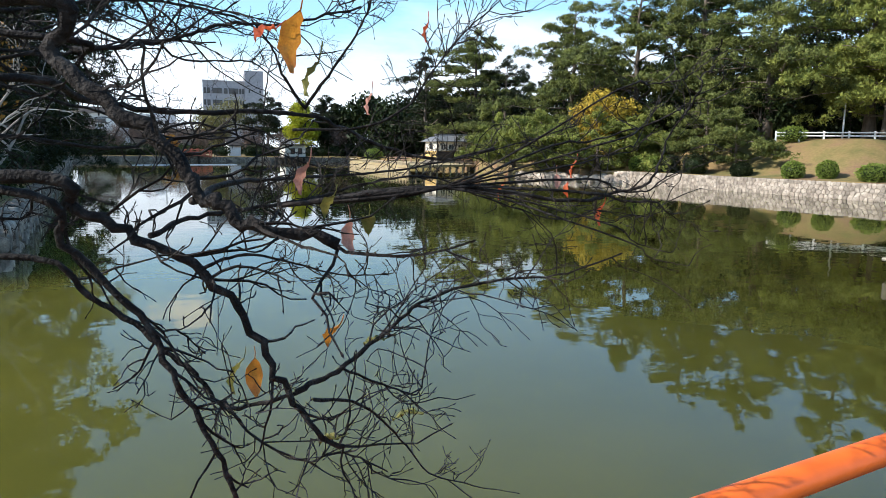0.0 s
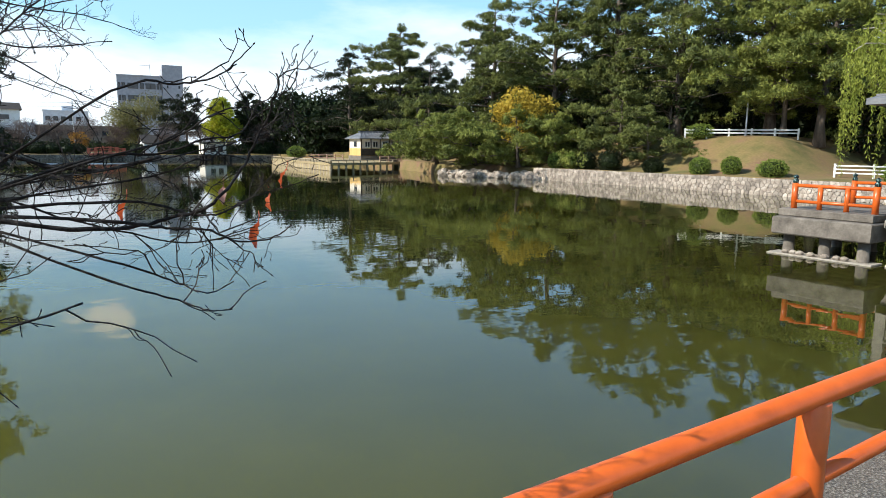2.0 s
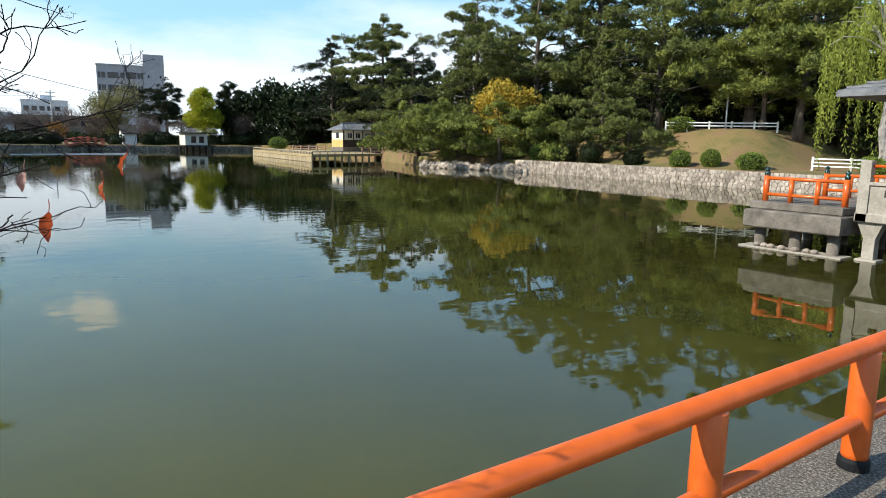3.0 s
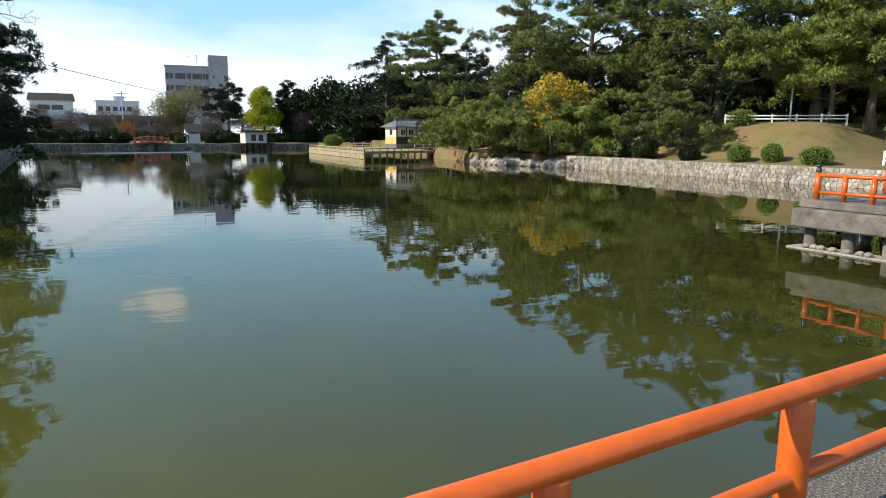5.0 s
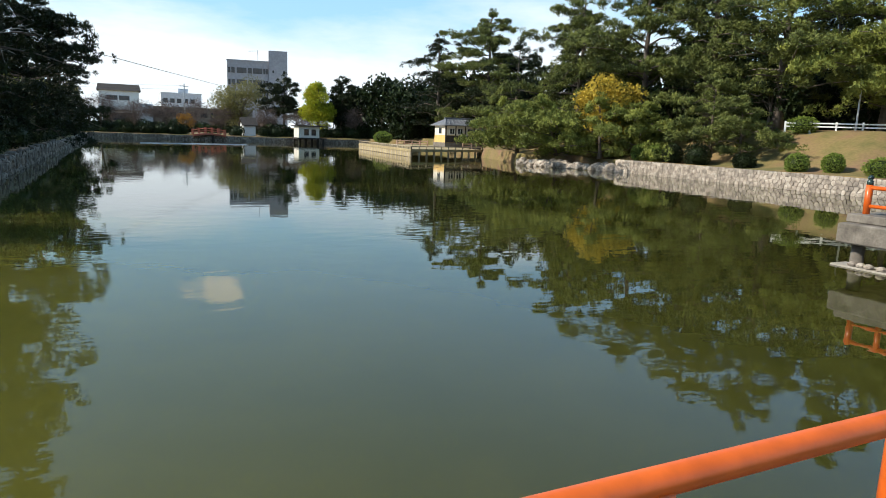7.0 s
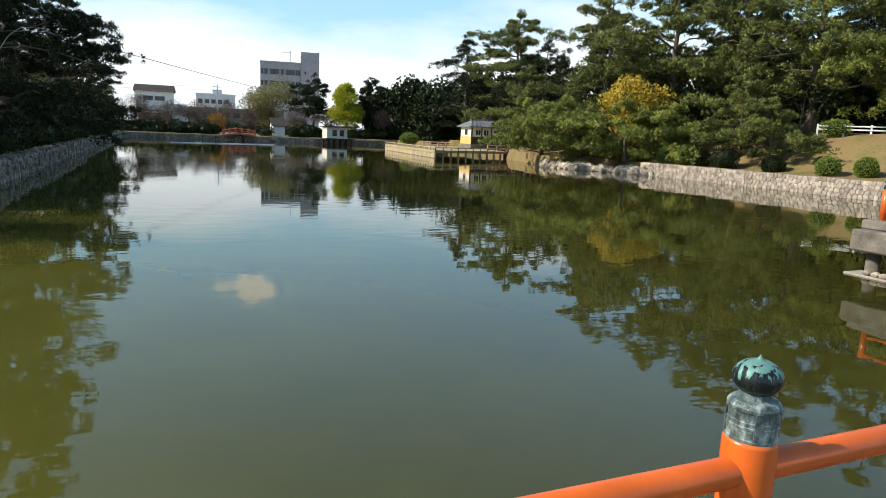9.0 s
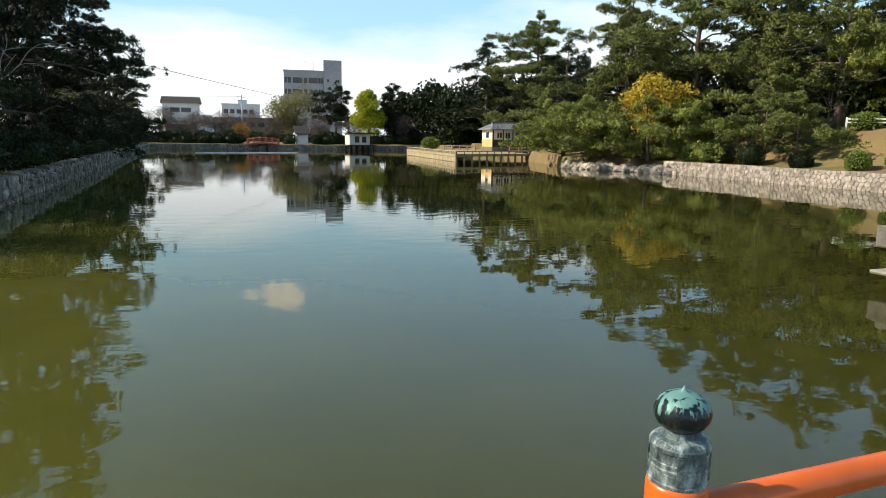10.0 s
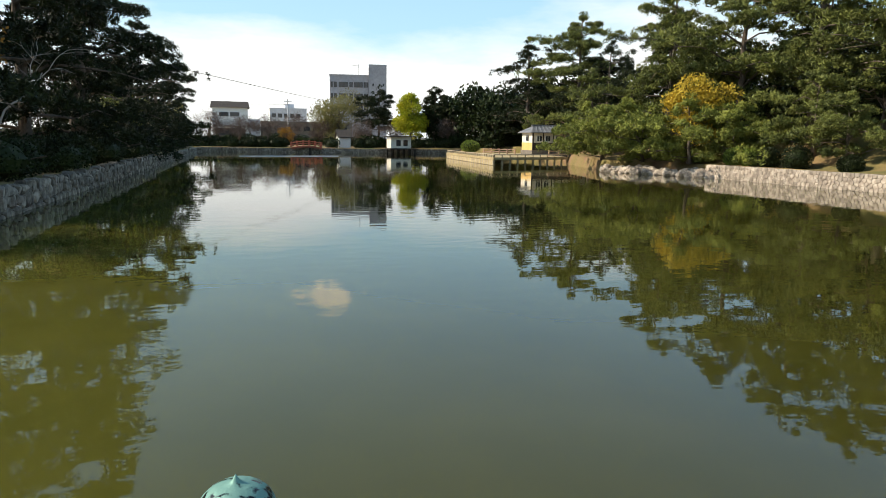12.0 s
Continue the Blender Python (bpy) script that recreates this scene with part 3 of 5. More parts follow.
# dark growth that closes the wood behind the pines
def hedge(pts, h, seed, label):
    """A dense screen of leaves along a line on the ground."""
    rng = np.random.default_rng(seed)
    root = thing("evergreen_hedge", pose(0, 0, 0), label, "hedge", group="dense evergreen screens")
    gl, core = Geo(), Geo()
    for (x0, y0), (x1, y1) in zip(pts, pts[1:]):
        ln = math.hypot(x1 - x0, y1 - y0)
        n = int(ln * h * 46)
        t = rng.random(n)
        x, y = x0 + (x1 - x0) * t, y0 + (y1 - y0) * t
        top = h * (0.78 + 0.16 * np.sin(t * ln * 0.7 + seed) + 0.08 * np.sin(t * ln * 2.3))
        z = rng.random(n) ** 0.8 * top
        w = 1.3 * np.sqrt(np.clip(1 - (z / top) ** 3, 0.05, 1)) * (0.8 + 0.3 * np.sin(t * ln * 1.7) * np.sin(z * 1.3))
        off = rng.choice([-1, 1], n) * w * rng.uniform(0.6, 1.1, n)
        dx, dy = -(y1 - y0) / ln, (x1 - x0) / ln
        p = np.stack([x + dx * off, y + dy * off, ground_height(x, y) + z], 1)
        gl.blades(p, unit(rng.normal(size=(n, 3)) + (0, 0, 0.3)), rng.uniform(0.3, 0.55, n), 0.28, rng, quad=True)
        k = max(2, int(ln / 2))
        for i in range(k):
            f, g2 = i / k, (i + 1) / k
            a, b = (x0 + (x1 - x0) * f, y0 + (y1 - y0) * f), (x0 + (x1 - x0) * g2, y0 + (y1 - y0) * g2)
            za, zb = float(ground_height(*a)), float(ground_height(*b))
            q = [(a[0] - dx * 0.6, a[1] - dy * 0.6, za), (b[0] - dx * 0.6, b[1] - dy * 0.6, zb), (b[0] + dx * 0.6, b[1] + dy * 0.6, zb), (a[0] + dx * 0.6, a[1] + dy * 0.6, za)]
            core.add(q + [(u, v, w2 + h * 0.62) for u, v, w2 in q], [(3, 2, 1, 0), (4, 5, 6, 7), (0, 1, 5, 4), (1, 2, 6, 5), (2, 3, 7, 6), (3, 0, 4, 7)])
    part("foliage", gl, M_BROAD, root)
    part("dark_core", core, M_BROAD, root, "dense inner growth")


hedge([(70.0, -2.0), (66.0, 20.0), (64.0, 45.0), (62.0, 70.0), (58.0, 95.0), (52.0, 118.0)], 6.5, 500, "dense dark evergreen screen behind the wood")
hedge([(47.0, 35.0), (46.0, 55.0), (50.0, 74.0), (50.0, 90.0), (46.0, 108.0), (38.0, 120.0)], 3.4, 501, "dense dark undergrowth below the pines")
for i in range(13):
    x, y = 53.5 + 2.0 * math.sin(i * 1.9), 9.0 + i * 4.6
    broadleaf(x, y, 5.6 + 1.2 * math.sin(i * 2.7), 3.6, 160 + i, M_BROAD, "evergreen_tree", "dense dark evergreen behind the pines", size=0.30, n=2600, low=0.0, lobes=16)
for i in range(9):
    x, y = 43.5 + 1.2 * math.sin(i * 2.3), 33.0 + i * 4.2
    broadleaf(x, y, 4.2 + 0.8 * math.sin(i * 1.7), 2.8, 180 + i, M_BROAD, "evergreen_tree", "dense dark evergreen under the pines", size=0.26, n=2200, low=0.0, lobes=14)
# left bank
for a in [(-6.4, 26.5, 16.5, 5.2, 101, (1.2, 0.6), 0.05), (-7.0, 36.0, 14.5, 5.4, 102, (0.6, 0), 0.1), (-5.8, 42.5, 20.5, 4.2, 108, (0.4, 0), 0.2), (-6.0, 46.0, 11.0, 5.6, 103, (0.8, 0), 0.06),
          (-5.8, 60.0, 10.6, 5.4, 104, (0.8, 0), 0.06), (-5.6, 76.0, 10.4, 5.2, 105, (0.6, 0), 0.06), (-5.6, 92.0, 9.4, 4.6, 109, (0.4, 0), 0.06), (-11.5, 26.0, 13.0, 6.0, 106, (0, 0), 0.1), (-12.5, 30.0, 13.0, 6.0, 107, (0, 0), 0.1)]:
    pine(a[0], a[1], a[2], a[3], a[4], a[5], a[6], M_PINE_SHADE, 1.1, flat=0.4, size=0.85, label="dark green pine on the bank")
broadleaf(-6.2, 62.0, 6.2, 2.6, 110, M_PINE_YL, "small_tree", "small yellow-green tree on the bank", size=0.2, n=3000)
broadleaf(-5.5, 22.4, 8.2, 2.4, 111, M_ORANGE_LEAF, "autumn_tree", "tree with orange autumn leaves on the bank", size=0.14, n=3600, low=0.2)
broadleaf(-7.0, 96.0, 7.5, 4.2, 113, M_BROAD, "evergreen_tree", "dark evergreen tree at the end of the bank", size=0.3, n=3200, low=0.02)
broadleaf(-7.0, 106.0, 6.5, 3.8, 114, M_BROAD, "evergreen_tree", "dark evergreen tree at the end of the bank", size=0.3, n=3000, low=0.02)
broadleaf(-6.0, 84.0, 6.0, 3.2, 112, M_PALE, "bare_cherry_tree", "half-bare cherry tree on the bank", size=0.22, n=900)
for i in range(24):
    shrub((-5.7 if i < 3 else -5.2) - 0.35 * math.sin(i * 2.1), 15.6 + i * 3.4, 1.6, 0.95, 130 + i, "dark evergreen hedge shrub on the bank", M_BROAD, 1500, 0.13, group="bank hedge", ry=1.9)


# ---- stone walls ----
def clip(poly, p, q):
    """The part of poly that is nearer to p than to q."""
    mx, my, dx, dy = (p[0] + q[0]) / 2, (p[1] + q[1]) / 2, q[0] - p[0], q[1] - p[1]
    out = []
    for i, a in enumerate(poly):
        b = poly[(i + 1) % len(poly)]
        sa, sb = (a[0] - mx) * dx + (a[1] - my) * dy, (b[0] - mx) * dx + (b[1] - my) * dy
        if sa <= 0:
            out.append(a)
        if sa * sb < 0:
            t = sa / (sa - sb)
            out.append((a[0] + (b[0] - a[0]) * t, a[1] + (b[1] - a[1]) * t))
    return out


def stones(length, height, size, seed):
    """Irregular stones that fill a wall's face: lists of (u, v) corners."""
    rng = random.Random(seed)
    rows, cols = max(2, round(height / size)), round(length / (size * 1.15))
    du, dv = length / cols, height / rows
    pts = {}
    for r in range(-1, rows + 1):
        for c in range(-2, cols + 2):
            pts[c, r] = ((c + 0.5 + 0.5 * (r % 2) + rng.uniform(-0.34, 0.34)) * du, (r + 0.5 + rng.uniform(-0.32, 0.32)) * dv)
    cells = []
    for (c, r), p in pts.items():
        if not (0 <= r < rows and -1 <= c <= cols):
            continue
        poly = [(max(0, p[0] - 2 * du), 0), (min(length, p[0] + 2 * du), 0), (min(length, p[0] + 2 * du), height), (max(0, p[0] - 2 * du), height)]
        for i in (-2, -1, 0, 1, 2):
            for j in (-2, -1, 0, 1, 2):
                if (i or j) and (c + i, r + j) in pts:
                    poly = clip(poly, p, pts[c + i, r + j])
                    if len(poly) < 3:
                        break
            if len(poly) < 3:
                break
        if len(poly) >= 3:
            cells.append(poly)
    return cells


def stone_geo(poly, rng, g=None, at=None, depth=0.045, gap=0.006):
    """A rounded stone; u along x, v along z, front towards -y."""
    g = g or Geo()
    cx, cz = sum(p[0] for p in poly) / len(poly), sum(p[1] for p in poly) / len(poly)
    out = rng.uniform(0.5, 1.0) * depth
    rings = []
    for shrink, y in ((gap, 0.06), (gap * 1.3, -out * 0.45), (gap * 3.2, -out)):
        ring = []
        for u, v in poly:
            d = math.hypot(u - cx, v - cz) or 1
            s = max(0.2, 1 - shrink * 1.4 / d)
            ring.append((cx + (u - cx) * s, y + rng.uniform(-0.008, 0.008), cz + (v - cz) * s))
        rings.append(ring)
    k = len(poly)
    pts = [p for r in rings for p in r] + [(cx, -out * 1.15, cz)]
    if at is not None:
        pts = [at @ Vector(p) for p in pts]
    fs = [(a * k + i, a * k + (i + 1) % k, (a + 1) * k + (i + 1) % k, (a + 1) * k + i) for a in (0, 1) for i in range(k)]
    fs += [(2 * k + i, 2 * k + (i + 1) % k, 3 * k) for i in range(k)]
    return g.add(pts, fs)


def stone_wall(name, m, length, height, size, seed, near, label, stone=None, depth=0.045, gap=0.006):
    """A retaining wall along local x, its face towards -y. near: the stretch along it whose stones are pieces of their own."""
    rng = random.Random(seed)
    core = Geo()
    core.box((0, 0.0, -0.9), (length, 0.55, height - 0.03))
    wall = solid(name, core, M_MORTAR, label, "wall", kind="structure", m=m)
    rest = Geo()
    for poly in stones(length, height + 0.25, size, seed):
        poly = [(u, v - 0.25) for u, v in poly]
        u = sum(p[0] for p in poly) / len(poly)
        if near[0] <= u <= near[1]:
            part("stone", stone_geo(poly, rng, depth=depth, gap=gap), stone or M_STONE, wall)
        else:
            stone_geo(poly, rng, rest, depth=depth, gap=gap)
    if rest.n:
        tagged(part("far_stones", rest, stone or M_STONE, wall, "irregular stones further along the wall"), kind="stuff")
    return wall


# ---- railing of the bridge ----
RAIL_Y, RAIL_Z = 0.10, 1.68
def cap_profile():
    """Outline of the bronze post cap, from the collar up to the tip."""
    return [(0.061, 0.0), (0.064, 0.002), (0.064, 0.009), (0.061, 0.011), (0.061, 0.034), (0.063, 0.036), (0.063, 0.041), (0.061, 0.043), (0.061, 0.047), (0.063, 0.049), (0.063, 0.054), (0.061, 0.056), (0.061, 0.078), (0.064, 0.080), (0.0645, 0.088),
            (0.061, 0.095), (0.054, 0.101), (0.042, 0.104), (0.037, 0.108), (0.035, 0.118)]


def ribbed_bulb(z):
    """An onion-shaped cap with rounded vertical ribs and a small tip, standing at z."""
    profile = [(0.001 + 0.059 * math.cos(a), 0.156 + 0.046 * math.sin(a)) for a in (-1.05 + i * 2.45 / 15 for i in range(16))]
    profile += [(0.007, 0.204), (0.004, 0.208), (0.0005, 0.215)]
    g = Geo().lathe(profile, 72, (0, 0, z))
    v = g.v[0]
    a = np.arctan2(v[:, 1], v[:, 0])
    f = np.clip((0.196 + z - v[:, 2]) / 0.03, 0, 1)
    groove = 1 - 0.045 * f * (1 - np.abs(np.sin(a * 6))) ** 2.2
    v[:, 0] *= groove
    v[:, 1] *= groove
    return g


stone_wall("wall_east", pose(35.6, 40.0, 0, 0, 0, -90), 40.0, 0.98, 0.25, 5, (2.0, 21.0), "low retaining wall of pale irregular granite stones at the water")
stone_wall("wall_west", pose(-3.6, 14.2, 0, 0, 0, 90), 98.0, 0.70, 0.42, 6, (0.0, 36.0), "low grey stone retaining wall along the bank", stone=M_STONE_SHADE, depth=0.16, gap=0.022)
WEST = bpy.data.objects["wall_west"]
_rng = random.Random(41)
u = 0.1
while u < 44:
    w, hgt = _rng.uniform(0.34, 0.72), _rng.uniform(0.16, 0.36)
    cap = Geo().box((-w / 2, -0.13, -0.16), (w / 2, _rng.uniform(0.22, 0.34), hgt - 0.12), bevel=0.06)
    cap.v[0] += np.array([[noise.noise(Vector(p) * 3.1 + Vector((u * 5, k, 0))) * 0.09 for k in (0, 40, 80)] for p in cap.v[0]])
    part("cap_stone", cap, M_STONE_SHADE, WEST, at=pose(u + w / 2, 0.02, 0.72, _rng.uniform(-8, 8), _rng.uniform(-10, 10), _rng.uniform(-8, 8)))
    u += w * 0.98
stone_wall("wall_southwest", pose(-8.0, 14.2, 0, 0, 0, 0), 4.4, 0.78, 0.42, 8, (0.0, 6.0), "low grey stone retaining wall along the bank", stone=M_STONE_SHADE)
stone_wall("wall_north", pose(-3.6, 112.0, 0, 0, 0, 0), 44.0, 0.75, 0.8, 7, (500, 501), "low stone wall of the far bank", stone=M_STONE_SHADE)


def bridge_railing():
    root = thing("bridge_railing", pose(0, RAIL_Y, 0), "vermilion painted railing of round posts and rails along the bridge", "railing")
    top, low = Geo(), Geo()
    top.tube([(-4.4, 0, RAIL_Z), (14.0, 0, RAIL_Z)], 0.039, 20)
    low.tube([(-4.4, 0, 1.365), (14.0, 0, 1.365)], 0.032, 16)
    part("top_rail", top, M_ORANGE, root, smooth=True)
    part("lower_rail", low, M_ORANGE, root, smooth=True)
    post = Geo()
    post.lathe([(0.052, 1.19), (0.053, 1.22), (0.053, RAIL_Z - 0.020), (0.051, RAIL_Z - 0.016), (0.0, RAIL_Z - 0.015)], 20)
    post_mesh = post.mesh("post", M_ORANGE, True)
    foot = Geo()
    foot.lathe([(0.062, 1.10), (0.062, 1.185), (0.056, 1.20), (0.0, 1.20)], 16)
    foot_mesh = foot.mesh("foot", M_BLACK)
    big = Geo()
    big.lathe([(0.066, 1.1), (0.0665, 1.5), (0.0665, 1.758), (0.064, 1.770), (0.0, 1.770)], 28)
    cap = Geo()
    cap.lathe(cap_profile(), 36, (0, 0, 1.768))
    cap_mesh = cap.mesh("collar", M_COLLAR)
    bulb_mesh = ribbed_bulb(1.768).mesh("bulb", M_PATINA, True)
    strap_mesh = Geo().box((-0.0645, -0.006, 1.780), (-0.058, 0.006, 1.846), bevel=0.001).mesh("strap", M_COLLAR)
    big_mesh = big.mesh("end_post", M_ORANGE, True)
    for i in range(-4, 13):
        x = 1.1 * i - 0.045
        if i % 6 == 3:
            p = part("end_post", big_mesh, M_ORANGE, root, at=pose(3.233 + (i - 3) * 1.1, 0, 0))
            part("collar", cap_mesh, M_COLLAR, p, "banded grey-green bronze collar")
            for k in range(4):
                part("strap", strap_mesh, M_COLLAR, p, at=pose(0, 0, 0, 0, 0, 52 + 90 * k))
            part("bulb", bulb_mesh, M_PATINA, p, "dark bronze onion-shaped cap streaked with verdigris")
        else:
            p = part("post", post_mesh, M_ORANGE, root, at=pose(x, 0, 0))
            part("foot", foot_mesh, M_BLACK, p, "black metal foot")


M_BLACK = mat("black iron", ((0.006, 0.006, 0.007), (0.016, 0.016, 0.017)), scale=12, rough=0.7, spec=0.2)


def patina_material():
    """Dark bronze; verdigris covers the crown and runs down the sides in streaks."""
    m = mat("bronze with verdigris", ((0.006, 0.009, 0.010), (0.020, 0.030, 0.032)), scale=24, rough=0.24, metal=0.3, bump=0.1, bscale=80)
    n, ln = m.node_tree.nodes, m.node_tree.links
    b = n["Principled BSDF"]
    old = b.inputs["Base Color"].links[0].from_socket
    co = n.new("ShaderNodeTexCoord")
    sp = n.new("ShaderNodeSeparateXYZ")
    ln.new(co.outputs["Object"], sp.inputs[0])
    hi = n.new("ShaderNodeMapRange")
    hi.inputs["From Min"].default_value, hi.inputs["From Max"].default_value = 1.895, 1.972
    hi.inputs["To Min"].default_value, hi.inputs["To Max"].default_value = -0.24, 0.17
    ln.new(sp.outputs["Z"], hi.inputs["Value"])
    mp = n.new("ShaderNodeMapping")
    mp.inputs["Scale"].default_value = (1.0, 1.0, 0.13)
    ln.new(co.outputs["Object"], mp.inputs["Vector"])
    t = n.new("ShaderNodeTexNoise")
    t.inputs["Scale"].default_value, t.inputs["Detail"].default_value = 75, 5
    ln.new(mp.outputs[0], t.inputs["Vector"])
    ad = n.new("ShaderNodeMath")
    ad.operation = "ADD"
    ln.new(hi.outputs[0], ad.inputs[0])
    ln.new(t.outputs[0], ad.inputs[1])
    st = n.new("ShaderNodeMapRange")
    st.inputs["From Min"].default_value, st.inputs["From Max"].default_value = 0.50, 0.58
    ln.new(ad.outputs[0], st.inputs["Value"])
    mx = n.new("ShaderNodeMixRGB")
    mx.inputs[2].default_value = (0.15, 0.30, 0.255, 1)
    ln.new(st.outputs[0], mx.inputs[0])
    ln.new(old, mx.inputs[1])
    ln.new(mx.outputs[0], b.inputs["Base Color"])
    ro = n.new("ShaderNodeMapRange")
    ro.inputs["To Min"].default_value, ro.inputs["To Max"].default_value = 0.24, 0.6
    ln.new(st.outputs[0], ro.inputs["Value"])
    ln.new(ro.outputs[0], b.inputs["Roughness"])
    return m


M_PATINA = patina_material()
M_COLLAR = mat("grey weathered bronze", ((0.016, 0.024, 0.026), (0.10, 0.135, 0.13), (0.38, 0.44, 0.41)), scale=34, rough=0.5, metal=0.15, bump=0.3, bscale=90, stretch=(1, 1, 0.6))
M_BRONZE = mat("bronze with verdigris", ((0.008, 0.012, 0.013), (0.018, 0.030, 0.030), (0.16, 0.34, 0.29)), scale=30, rough=0.26, metal=0.2, bump=0.15, bscale=80, stretch=(1.3, 1.3, 0.16))
bridge_railing()
deck = Geo()
deck.box((-9, -2.9, 0.75), (14.0, -0.16, 1.02), bevel=0.02)
solid("bridge_deck", deck, M_GRAVEL, "grey concrete deck of the footbridge", "bridge", kind="structure")
kerb = Geo()
kerb.box((-9, -0.155, 0.70), (14.0, 0.28, 1.15), bevel=0.02)
solid("bridge_kerb", kerb, M_GRAVEL, "speckled concrete kerb below the railing", "kerb", kind="structure")


# ---- terrace and pavilion by the bridge's end ----
def small_cap(g, x, y, z):
    g.lathe([(0.062, 0.0), (0.064, 0.09), (0.05, 0.10), (0.036, 0.115), (0.058, 0.14), (0.06, 0.165), (0.04, 0.195), (0.001, 0.22)], 12, (x, y, z))


def terrace():
    root = thing("terrace", pose(14.9, 5.75, 0), "weathered concrete terrace on short round piers in the water", "terrace")
    g = Geo().box((0.0, 0.0, 0.95), (3.6, 2.15, 1.13), bevel=0.02)
    part("upper_slab", g, M_CONC, root)
    g = Geo().box((-0.26, -0.10, 0.52), (3.6, 2.15, 0.946), bevel=0.03)
    part("lower_beam", g, M_CONC, root)
    for i in range(3):
        for j in range(2):
            g = Geo().lathe([(0.16, -0.8), (0.16, 0.0), (0.135, 0.02), (0.13, 0.50)], 14, (0.15 + j * 2.4, 0.18 + i * 0.86, 0))
            part("pier", g, M_CONC, root, smooth=True)
    g = Geo().box((-0.12, -0.12, -0.5), (0.42, 2.3, 0.035), bevel=0.01)
    part("footing", g, M_CONC_LT, root)
    for i in range(7):
        g = Geo().lathe([(0.02, 0), (0.09, 0.02), (0.10, 0.06), (0.05, 0.10), (0.002, 0.11)], 8, (-0.02, 0.5 + i * 0.24 + 0.07 * math.sin(i * 5), 0.03))
        part("pebble", g, M_STONE, root)


def orange_railing(m, length, n, label, tilt=0.0, caps=True):
    """A low rail of round timbers with capped end posts; local x along it."""
    root = thing("terrace_railing", m, label, "railing", group="terrace railings")
    for name, z, r in (("top_rail", 0.56, 0.045), ("middle_rail", 0.17, 0.04)):
        part(name, Geo().tube([(0, 0, z), (length, 0, z + tilt)], r, 12), M_ORANGE, root, smooth=True)
    for i in range(1, n):
        x = length * i / n
        g = Geo().tube([(x, 0, 0.0), (x, 0, 0.55 + tilt * i / n)], 0.06, 10)
        part("post", g, M_ORANGE, root, smooth=True)
    for x, dz in ((0, 0), (length, tilt)):
        g = Geo().lathe([(0.07, -0.02 + dz), (0.072, 0.62 + dz), (0.0, 0.625 + dz)], 14, (x, 0, 0))
        p = part("end_post", g, M_ORANGE, root, smooth=True)
        g = Geo()
        small_cap(g, x, 0, 0.61 + dz)
        part("post_cap", g, M_BRONZE, p, "dark bronze post cap", smooth=True)
    return root


terrace()
orange_railing(pose(15.25, 7.72, 1.13, 0, 0, -90), 1.85, 3, "orange round-timber railing with bronze capped posts on a terrace")
orange_railing(pose(18.3, 7.72, 1.13, 0, 0, -90), 1.85, 3, "orange round-timber railing on the far side of a terrace", 0.06)


